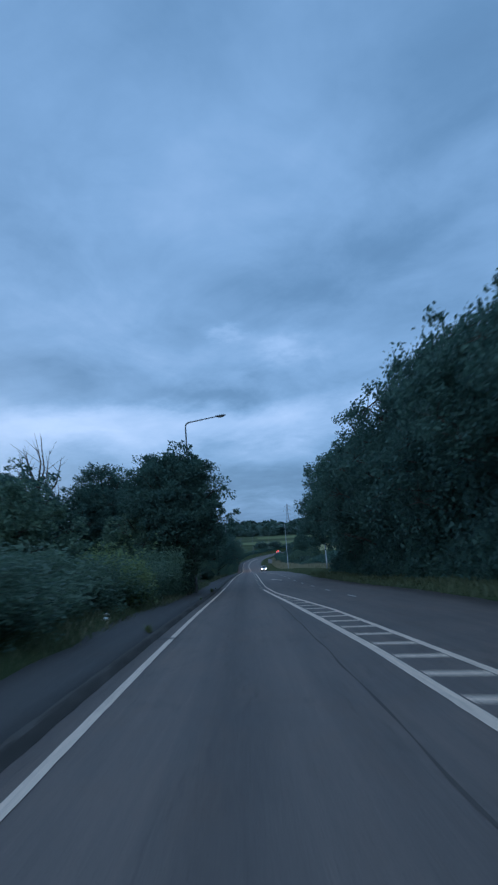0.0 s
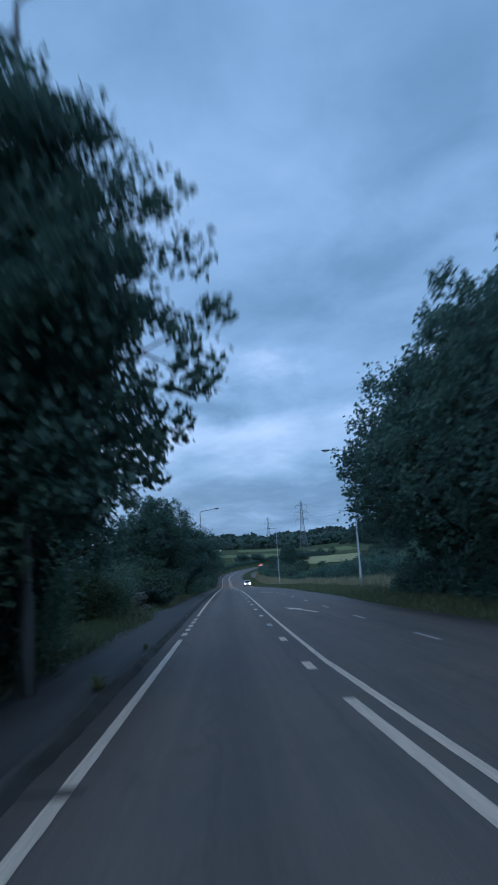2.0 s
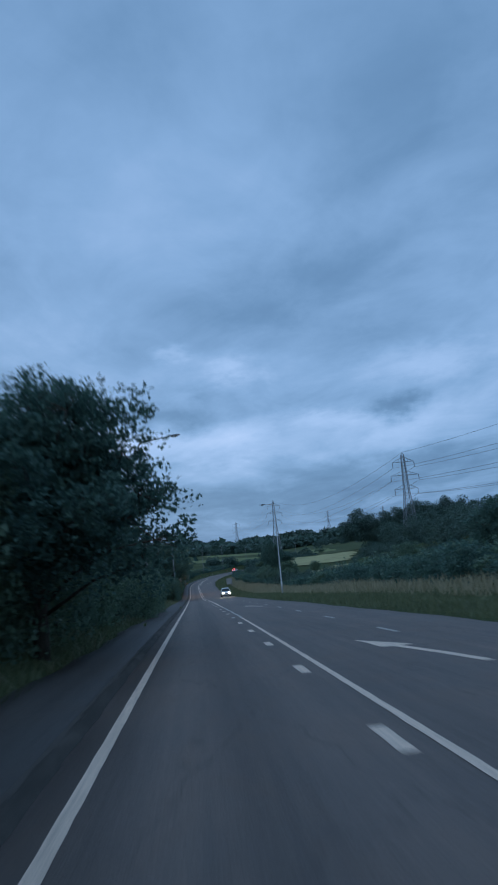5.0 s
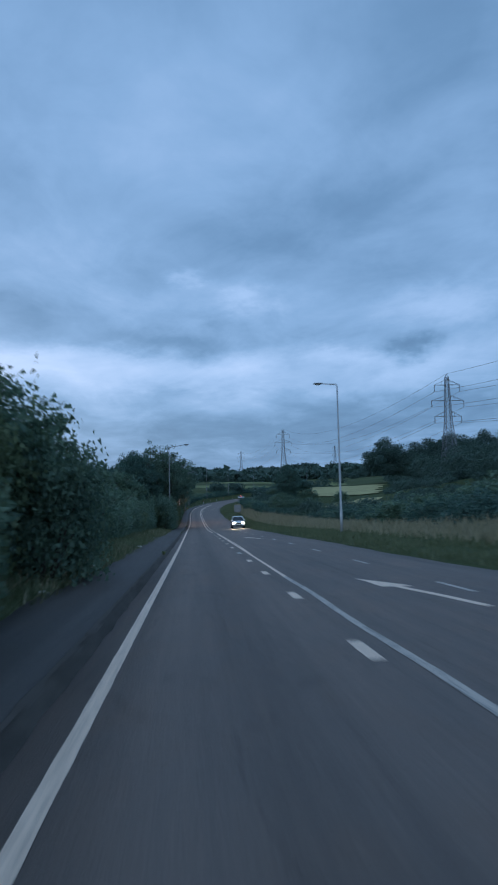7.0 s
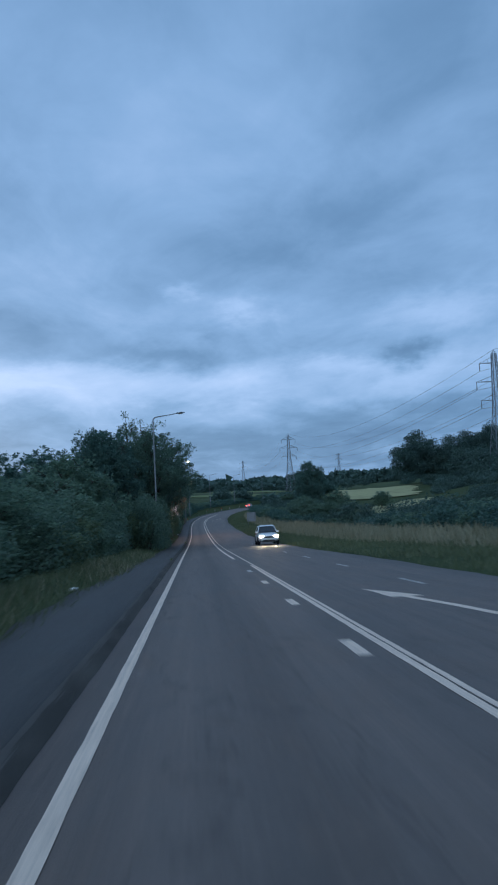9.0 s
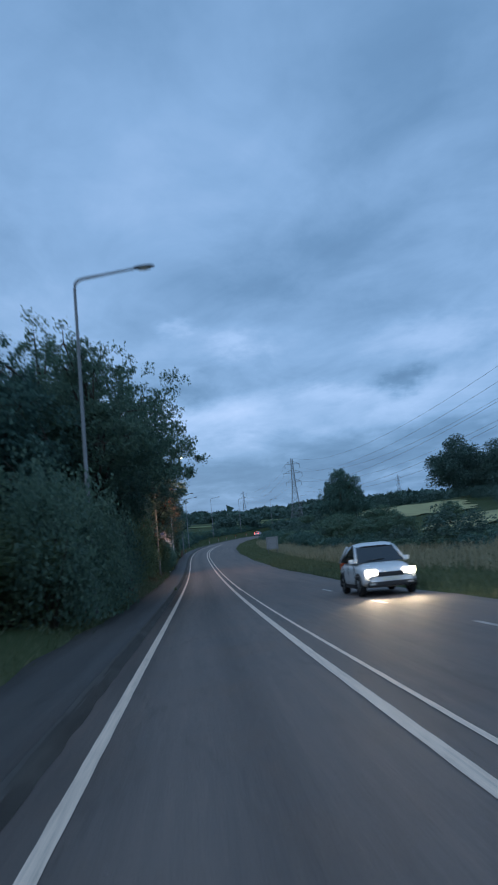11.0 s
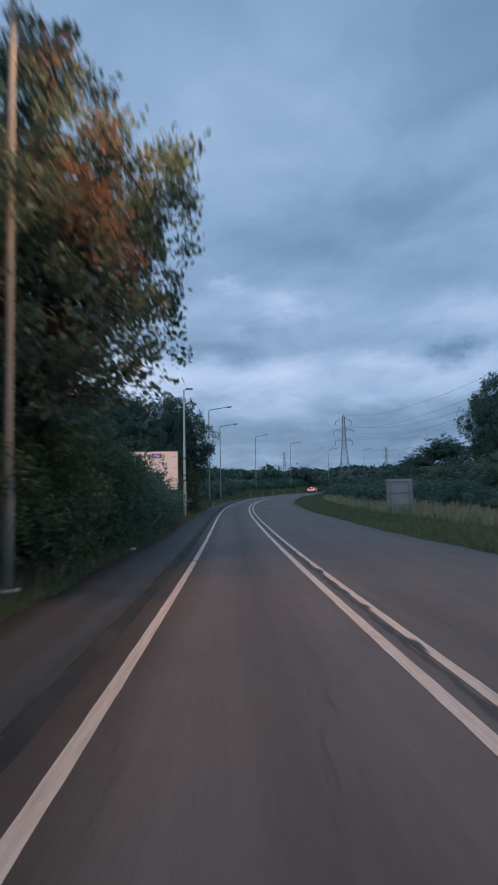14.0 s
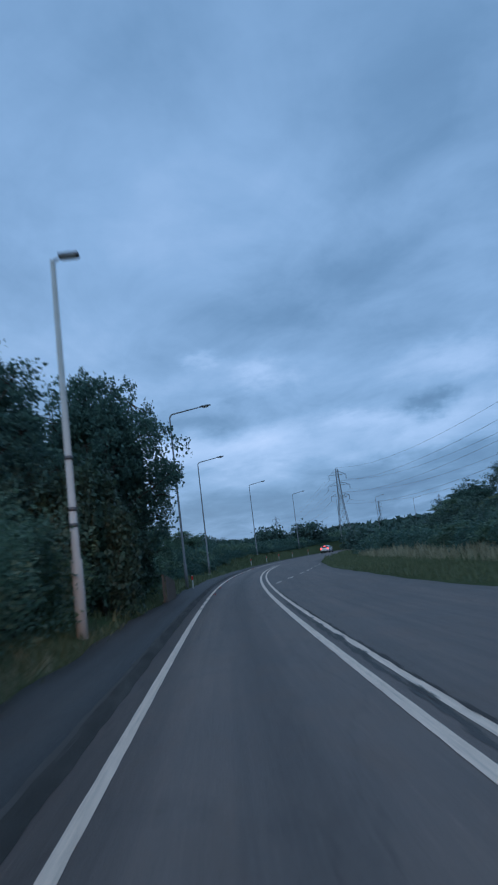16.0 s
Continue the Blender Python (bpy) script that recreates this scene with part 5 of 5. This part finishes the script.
# ---- signs ----
def letters(name, text, size, x, z, y, mat, parent, align="LEFT"):
    cu = bpy.data.curves.new(name, "FONT")
    cu.body, cu.size, cu.align_x, cu.extrude = text, size, align, 0.001
    tmp = new("tmp", cu)
    dg = bpy.context.evaluated_depsgraph_get()
    me = bpy.data.meshes.new_from_object(tmp.evaluated_get(dg))
    bpy.data.objects.remove(tmp)
    me.materials.clear()
    me.materials.append(mat)
    return part(name, me, parent, "", pose(x, y, z, 90, 0, 0))


def build_board():
    sign = new("direction_sign")
    w, z0, z1 = 5.3, 2.05, 4.62
    part("panel", box("panel", (-w, 0, -0.02, 0.02, z0, z1), SIGN_WHITE, 0.008), sign)
    part("border", mesh("border", *join_data([box_data(-w, 0, -0.03, -0.0205, z1 - 0.035, z1), box_data(-0.03, 0, -0.03, -0.0205, z0, z1 - 0.036), box_data(-w, -w + 0.03, -0.03, -0.0205, z0, z1 - 0.036)]), SIGN_BACK), sign)
    y = -0.0225
    letters("legend", "Port Talbot", 0.34, -3.95, 4.20, y, SIGN_BLACK, sign)
    letters("legend", "A48", 0.34, -2.36, 4.20, y, SIGN_BLACK, sign)
    panel = part("motorway_panel", box("motorway_panel", (-1.74, -1.08, -0.028, -0.0205, 4.15, 4.47), SIGN_BLUE), sign, "blue route panel")
    letters("legend", "M4", 0.32, -1.64, 4.20, -0.0295, SIGN_WHITE, panel)
    part("patch", box("patch", (-1.04, -0.86, -0.028, -0.0205, 4.20, 4.42), SIGN_YELLOW), sign, "small yellow patch")
    letters("legend", "(A4106)", 0.32, -2.45, 3.68, y, SIGN_BLACK, sign)
    letters("legend", "A473", 0.31, -0.72, 2.58, y, SIGN_BLACK, sign)
    for x0, x1, z in ((-3.9, -2.6, 3.70), (-1.55, -0.9, 3.00), (-1.25, -0.9, 2.74)):
        part("legend_bar", box("legend_bar", (x0, x1, -0.0245, -0.0205, z, z + 0.16), SIGN_BLACK), sign)
    for z in (4.22, 3.48):
        part("rule", box("rule", (-0.48, -0.10, -0.0245, -0.0205, z, z + 0.02), SIGN_BLACK), sign)
    for x in (-4.4, -2.6, -0.55):
        part("post", tube("post", [(x, 0.09, -0.4), (x, 0.09, z1 - 0.1)], 0.057, STEEL, 10), sign)
    for z in (2.5, 4.2):
        part("rail", box("rail", (-w + 0.2, -0.2, 0.021, 0.032, z, z + 0.06), STEEL), sign)
    stand(sign, 335.2, -2.5)
    tagged(sign, "large white direction sign half hidden by the hedge", "road sign")


def build_sign_back():
    sign = new("road_sign")
    part("panel", box("panel", (-0.85, 0.85, 0.0, 0.006, 0.75, 2.50), SIGN_REAR, 0.002), sign)
    for z in (0.86, 1.58, 2.30):
        part("rail", box("rail", (-0.83, 0.83, -0.042, -0.001, z, z + 0.055), STEEL_DULL, 0.004), sign, "grey channel rail")
    for x in (-0.62, 0.62):
        post = part("post", tube("post", [(x, -0.10, -0.4), (x, -0.10, 2.42)], 0.044, STEEL_DULL, 10), sign)
        for z in (0.887, 1.607, 2.327):
            part("clip", box("clip", (x - 0.06, x + 0.06, -0.155, -0.043, z - 0.02, z + 0.02), STEEL, 0.006), post)
    for x in (-0.85, 0.82):
        part("edge_strip", box("edge_strip", (x, x + 0.03, -0.034, -0.001, 0.76, 2.49), STEEL_DULL), sign)
    stand(sign, 332.5, 11.75)
    tagged(sign, "grey back of a road sign with channel rails on two posts", "road sign")


build_board()
build_sign_back()


# ---- vehicles ----
def make_wheel(r=0.33, w=0.21):
    tyre_v, tyre_f = [], []
    prof = [(0.20, -w / 2), (r - 0.03, -w / 2), (r, -w / 2 + 0.03), (r, w / 2 - 0.03), (r - 0.03, w / 2), (0.20, w / 2)]
    n = 20
    for k in range(n):
        a = 2 * math.pi * k / n
        for q, x in prof:
            tyre_v.append(Vector((x, q * math.cos(a), q * math.sin(a))))
    m = len(prof)
    for k in range(n):
        for j in range(m - 1):
            tyre_f.append((k * m + j, k * m + j + 1, ((k + 1) % n) * m + j + 1, ((k + 1) % n) * m + j))
    rim = [tube_data([Vector((-w / 2 + 0.02, 0, 0)), Vector((w / 2 - 0.02, 0, 0))], [0.07, 0.07], 10)]
    for k in range(5):
        a = 2 * math.pi * k / 5
        d = Vector((0, math.cos(a), math.sin(a)))
        rim.append(tube_data([Vector((0.06, 0, 0)), Vector((0.07, 0, 0)) + d * 0.2], [0.035, 0.03], 5))
        rim.append(tube_data([Vector((-0.06, 0, 0)), Vector((-0.07, 0, 0)) + d * 0.2], [0.035, 0.03], 5))
    return mesh("tyre", tyre_v, tyre_f, RUBBER, True), mesh("rim", *join_data(rim), ALLOY, True)


def make_car(name, paint, label, length=4.3, width=1.8, height=1.55, front_lit=False, rear_lit=False):
    """A hatchback; its nose points to -y."""
    car = new(name)
    L, hw = length / 2, width / 2
    # side outline of the lower body, nose to tail, and the roof over it
    st = [(-L, 0.42, 0.62, 0.80), (-L + 0.12, 0.26, 0.80, 0.94), (-L + 0.85, 0.22, 0.96, 1.0), (-L + 1.25, 0.22, 1.02, 1.0), (0.0, 0.22, 1.03, 1.0), (L - 0.6, 0.22, 1.06, 1.0), (L - 0.08, 0.30, 1.02, 0.95), (L, 0.45, 0.80, 0.86)]
    v, f = [], []
    for y, zb, zt, k in st:
        ring = [(-hw * 0.86 * k, zb), (-hw * k, zb + 0.14), (-hw * 1.0 * k, (zb + zt) / 2), (-hw * 0.94 * k, zt), (-hw * 0.5 * k, zt + 0.04), (hw * 0.5 * k, zt + 0.04), (hw * 0.94 * k, zt), (hw * k, (zb + zt) / 2), (hw * k, zb + 0.14), (hw * 0.86 * k, zb)]
        v += [Vector((x, y, z)) for x, z in ring]
    n = 10
    for i in range(len(st) - 1):
        for k in range(n):
            f.append((i * n + k, i * n + (k + 1) % n, (i + 1) * n + (k + 1) % n, (i + 1) * n + k))
    f += [tuple(range(n)), tuple((len(st) - 1) * n + k for k in range(n))[::-1]]
    body = part("body", mesh("body", v, f, paint, True), car)
    body.modifiers.new("smooth_shell", "SUBSURF").render_levels = 2
    body.modifiers["smooth_shell"].levels = 2
    # cabin: a glass house and the roof that closes it
    b = [(-L + 1.15, 0.86, 1.03), (-L + 1.95, 0.70, height - 0.08), (0.2, 0.72, height), (L - 0.75, 0.68, height - 0.06), (L - 0.18, 0.80, 1.05)]
    wb = hw * 0.92
    front = [Vector((-wb, b[0][0], 1.05)), Vector((wb, b[0][0], 1.05)), Vector((hw * 0.72, b[1][0], b[1][2])), Vector((-hw * 0.72, b[1][0], b[1][2]))]
    rear = [Vector((wb, b[4][0], 1.07)), Vector((-wb, b[4][0], 1.07)), Vector((-hw * 0.70, b[3][0], b[3][2])), Vector((hw * 0.70, b[3][0], b[3][2]))]
    part("windscreen", mesh("windscreen", front, [(0, 1, 2, 3)], CAR_GLASS), car)
    part("rear_window", mesh("rear_window", rear, [(0, 1, 2, 3)], CAR_GLASS), car)
    for sg in (-1, 1):
        q = [Vector((sg * wb, b[0][0], 1.05)), Vector((sg * wb, b[4][0], 1.07)), Vector((sg * hw * 0.70, b[3][0], b[3][2])), Vector((sg * hw * 0.73, b[2][0], b[2][2] - 0.03)), Vector((sg * hw * 0.72, b[1][0], b[1][2]))]
        part("side_window", mesh("side_window", q, [(0, 1, 2, 3, 4) if sg > 0 else (4, 3, 2, 1, 0)], CAR_GLASS), car)
        for a, c in ((q[0], q[4]), (q[1], q[2])):
            part("pillar", tube("pillar", [a, c], 0.045, paint, 6), car)
        part("mirror", box("mirror", (sg * hw * 1.02 - 0.09, sg * hw * 1.02 + 0.09, -L + 1.35, -L + 1.47, 1.03, 1.18), paint, 0.03), car)
    rows = [(b[1][0] - 0.05, 0.72, b[1][2] - 0.01), (b[2][0], 0.73, height + 0.03), (b[3][0] + 0.08, 0.70, b[3][2] + 0.01)]
    rv = []
    for y, k, z in rows:
        rv += [Vector((-hw * k, y, z - 0.03)), Vector((-hw * k * 0.6, y, z + 0.02)), Vector((hw * k * 0.6, y, z + 0.02)), Vector((hw * k, y, z - 0.03))]
    rf = [(i * 4 + k, i * 4 + k + 1, (i + 1) * 4 + k + 1, (i + 1) * 4 + k) for i in range(2) for k in range(3)]
    part("roof", mesh("roof", rv, rf, paint, True), car)
    tyre, rim = make_wheel()
    for sx in (-1, 1):
        for y in (-L + 0.78, L - 0.75):
            wheel = part("wheel", tyre, car, "", pose(sx * (hw - 0.10), y, 0.33))
            part("rim", rim, wheel)
            ring = [(sx * (hw - 0.012), y + 0.385 * math.cos(a), 0.33 + 0.385 * math.sin(a)) for a in np.linspace(-0.25, math.pi + 0.25, 15)]
            part("wheel_arch", tube("wheel_arch", ring, 0.036, CAR_TRIM, 6), car)
        part("headlight", box("headlight", (sx * hw * 0.68 - 0.17, sx * hw * 0.68 + 0.17, -L + 0.0, -L + 0.10, 0.66, 0.83), HEADLIGHT if front_lit else LENS, 0.03), car)
        part("tail_light", box("tail_light", (sx * hw * 0.78 - 0.10, sx * hw * 0.78 + 0.10, L - 0.10, L + 0.03, 0.80, 1.06), TAIL if rear_lit else CONE_ORANGE, 0.02), car)
        part("sill", box("sill", (sx * (hw - 0.03) - 0.02, sx * (hw - 0.03) + 0.02, -L + 1.22, L - 1.2, 0.24, 0.36), CAR_TRIM, 0.01), car)
        for y in (-0.75, 0.25, 1.05):
            part("door_seam", box("door_seam", (sx * (hw - 0.012) - 0.008, sx * (hw - 0.012) + 0.008, y - 0.006, y + 0.006, 0.40, 0.99), CAR_TRIM), car)
        for y in (0.08, 0.90):
            part("door_handle", box("door_handle", (sx * (hw - 0.006) - 0.016, sx * (hw - 0.006) + 0.016, y - 0.09, y + 0.07, 0.80, 0.835), paint, 0.008), car)
        part("fog_lamp", box("fog_lamp", (sx * hw * 0.66 - 0.09, sx * hw * 0.66 + 0.09, -L - 0.026, -L + 0.03, 0.36, 0.42), LENS, 0.015), car)
    part("wiper", tube("wiper", [(-0.45, -L + 1.20, 1.10), (0.15, -L + 1.26, 1.14)], 0.012, CAR_TRIM, 5), car)
    part("grille", box("grille", (-0.42, 0.42, -L - 0.012, -L + 0.06, 0.60, 0.74), CAR_TRIM, 0.01), car)
    part("bumper", box("bumper", (-hw * 0.82, hw * 0.82, -L - 0.02, -L + 0.2, 0.30, 0.46), CAR_TRIM, 0.04), car)
    part("bumper", box("bumper", (-hw * 0.82, hw * 0.82, L - 0.2, L + 0.03, 0.32, 0.50), CAR_TRIM, 0.04), car)
    part("plate", box("plate", (-0.26, 0.26, -L - 0.034, -L - 0.021, 0.48, 0.58), PLATE), car)
    part("plate", box("plate", (-0.26, 0.26, L + 0.031, L + 0.042, 0.62, 0.73), PLATE), car)
    if rear_lit:
        part("brake_light", box("brake_light", (-0.25, 0.25, L - 0.62, L - 0.58, height - 0.10, height - 0.05), TAIL), car)
    tagged(car, label, "car")
    return car


def park(car, s, lat, away):
    p = road_at(s, lat)
    q = road_at(s + 2, lat)
    pitch = math.atan2(q.z - p.z, 2)
    car.matrix_basis = Matrix.Translation(p) @ Matrix.Rotation(-heading(s), 4, "Z") @ Matrix.Rotation(pitch, 4, "X") @ Matrix.Rotation(math.pi if away else 0, 4, "Z")


suv = make_car("car", CAR_WHITE, "white compact car with its headlights lit", 4.1, 1.8, 1.65, True)
park(suv, 250, 6.9, False)
lead = make_car("car", CAR_WHITE, "white saloon with red tail lights following the bend", 4.4, 1.8, 1.48, False, True)
park(lead, 484, 1.3, True)
white = make_car("car", CAR_WHITE, "white hatchback with glowing tail lights on the bend", 4.3, 1.8, 1.5, False, True)
park(white, 514, 1.4, True)
for dx in (-0.6, 0.6):
    beam = new("headlight_beam", bpy.data.lights.new("headlight_beam", "SPOT"))
    beam.data.energy, beam.data.color, beam.data.spot_size, beam.data.spot_blend, beam.data.shadow_soft_size = 380, (1.0, 0.78, 0.5), radians(70), 0.8, 0.08
    eye = suv.matrix_basis @ Vector((dx, -2.12, 0.74))
    beam.matrix_world = look(eye, suv.matrix_basis @ Vector((dx, -12, 0.0)))


# ---- small roadside things ----
def make_marker():
    m = new("marker_post")
    part("post", box("post", (-0.045, 0.045, -0.02, 0.02, -0.15, 0.98), CONCRETE, 0.008), m)
    part("reflector", box("reflector", (-0.045, 0.045, -0.03, -0.021, 0.70, 0.93), REFLECTOR), m, "red reflector")
    tagged(m, "dirty pale marker post with red reflector on the bend", "marker post", "marker posts along the bend")
    return m


marker = make_marker()
stand(marker, 371, -1.6)
for s in (432, 446, 457, 469, 483, 497, 513):
    stand(marker, s, -2.5, False, True)


def make_stud():
    m = new("road_stud")
    part("casing", box("casing", (-0.07, 0.07, -0.09, 0.09, 0.0, 0.03), CAR_TRIM, 0.01), m)
    part("reflector", box("reflector", (-0.06, 0.06, -0.10, -0.091, 0.006, 0.034), REFLECTOR), m, "red reflector")
    tagged(m, "small red road stud on the edge line", "road stud", "road studs along the bend")
    return m


stud = make_stud()
stand(stud, 360.5, 0.17, False, False, 0.0)
for s in (368, 378, 388, 399, 412):
    stand(stud, s, 0.17, False, True, 0.0)


def build_fence():
    fence = new("fence_panel")
    for k in range(22):
        part("board", box("board", (-0.012 + 0.006 * (k % 2), 0.012 + 0.006 * (k % 2), 0.19 * k, 0.17 + 0.19 * k, 0.03, 1.28 + 0.025 * (k * 7 % 3) - 0.012 * k), TIMBER, 0.004), fence)
    for z in (0.3, 0.9):
        part("rail", box("rail", (-0.06, -0.019, -0.04, 4.2, z, z + 0.09), TIMBER), fence)
    for y in (0.0, 2.0, 4.1):
        part("post", box("post", (-0.16, -0.061, y - 0.05, y + 0.05, -0.3, 1.36 - 0.06 * y), TIMBER, 0.005), fence)
    stand(fence, 357.3, -1.75)
    tagged(fence, "weathered grey-brown timber fence panel beside the footway", "fence")


build_fence()


def make_weed(seed):
    """A low rosette of broad blades with a few taller stalks."""
    rng = np.random.default_rng(seed)
    vs, fs = [], []
    for k in range(34):
        a, h, out = rng.uniform(0, 6.28), rng.uniform(0.08, 0.34), rng.uniform(0.05, 0.20)
        d = Vector((math.cos(a), math.sin(a), 0))
        w = Vector((-math.sin(a), math.cos(a), 0)) * rng.uniform(0.010, 0.024)
        foot = d * rng.uniform(0, 0.05) - Vector((0, 0, 0.03))
        mid, tip = foot + d * out * 0.55 + Vector((0, 0, h * 0.75)), foot + d * out * 1.25 + Vector((0, 0, h))
        o = len(vs)
        vs += [foot - w * 0.5, foot + w * 0.5, mid + w, mid - w, tip]
        fs += [(o, o + 1, o + 2, o + 3), (o + 3, o + 2, o + 4)]
    weed = new("weed_tuft", mesh("weed_tuft", vs, fs, WEED))
    tagged(weed, "yellow-green weed tuft rooted in the gutter silt", "weed")
    return weed


weeds = [make_weed(k) for k in range(3)]
for k, (s, lat, size) in enumerate(((26.0, -0.66, 1.3), (57.9, -0.62, 1.6), (64.5, -0.62, 1.0), (139.5, -1.35, 1.0), (175.1, -0.45, 1.1), (224.0, -0.5, 0.9), (268.1, -0.45, 1.4), (45.0, -0.55, 0.8))):
    m = Matrix.Translation(road_at(s, lat, kerb_top(s) + 0.01)) @ Matrix.Rotation(k * 1.7, 4, "Z") @ Matrix.Diagonal((size * 0.62, size * 0.62, size * 0.5, 1))
    if k < 3:
        weeds[k].matrix_basis = m
    else:
        twin = weeds[k % 3].copy()
        scene.collection.objects.link(twin)
        twin.matrix_basis = m


def litter():
    rng = random.Random(77)
    for s, lat in ((31.5, -2.7), (33, -2.9), (160, -2.2), (168, -2.3), (186, -2.2), (205, -2.5), (309, -2.2), (347.2, -1.3), (351.5, -2.0), (359.5, -0.75)):
        bm = bmesh.new()
        bmesh.ops.create_icosphere(bm, subdivisions=2, radius=0.12)
        for v in bm.verts:
            v.co.x *= 1.3 + 0.4 * noise.noise(v.co * 9 + Vector((s, 0, 0)))
            v.co.z *= 0.45 + 0.3 * noise.noise(v.co * 7)
        me = bpy.data.meshes.new("litter")
        bm.to_mesh(me)
        bm.free()
        me.materials.append(CONE_WHITE)
        p = road_at(s, lat)
        ob = new("litter", me)
        ob.location = (p.x, p.y, float(ground_z(p.x, p.y)) + 0.05)
        ob.rotation_euler = (0.1, 0.1, rng.uniform(0, 6))
        tagged(ob, "crumpled pale litter in the verge grass", "litter")


litter()


def build_stone_wall():
    """Tumbled dry-stone wall behind the hard strip, stone by stone."""
    rng = random.Random(12)
    wall = new("stone_wall")
    shapes = []
    for k in range(6):
        bm = bmesh.new()
        bmesh.ops.create_cube(bm, size=1.0)
        bmesh.ops.bevel(bm, geom=bm.edges[:], offset=0.16, segments=1, affect="EDGES")
        for v in bm.verts:
            v.co += Vector((noise.noise(v.co * 2 + Vector((k * 7, 0, 0))), noise.noise(v.co * 2 + Vector((0, k * 5, 3))), noise.noise(v.co * 2 + Vector((1, 0, k * 3))))) * 0.16
        me = bpy.data.meshes.new("stone")
        bm.to_mesh(me)
        bm.free()
        me.materials.append(STONE)
        shapes.append(me)
    for course in range(4):
        s = 86.0 + rng.uniform(0, 0.3)
        while s < 99.5:
            w = rng.uniform(0.28, 0.55)
            if course < 3 or rng.random() < 0.45:
                p = road_at(s + w / 2, -3.55 + 0.07 * course + rng.uniform(-0.05, 0.05))
                g = float(ground_z(p.x, p.y))
                ob = part("stone", rng.choice(shapes), wall)
                ob.matrix_basis = Matrix.Translation((p.x, p.y, g + 0.08 + course * 0.2)) @ Euler((rng.uniform(-0.15, 0.15), rng.uniform(-0.15, 0.15), rng.uniform(-0.2, 0.2))).to_matrix().to_4x4() @ Matrix.Diagonal((rng.uniform(0.28, 0.4), w, rng.uniform(0.19, 0.25), 1))
            s += w
    for k in range(22):
        p = road_at(rng.uniform(85, 100), rng.uniform(-3.3, -2.7))
        ob = part("stone", rng.choice(shapes), wall)
        ob.matrix_basis = Matrix.Translation((p.x, p.y, float(ground_z(p.x, p.y)) + 0.05)) @ Euler((rng.uniform(-1, 1), rng.uniform(-1, 1), rng.uniform(0, 6))).to_matrix().to_4x4() @ Matrix.Diagonal((rng.uniform(0.12, 0.3), rng.uniform(0.12, 0.3), rng.uniform(0.1, 0.2), 1))
    tagged(wall, "tumbled dark mossy dry-stone wall overgrown by the hedge", "stone wall", kind="structure")


build_stone_wall()
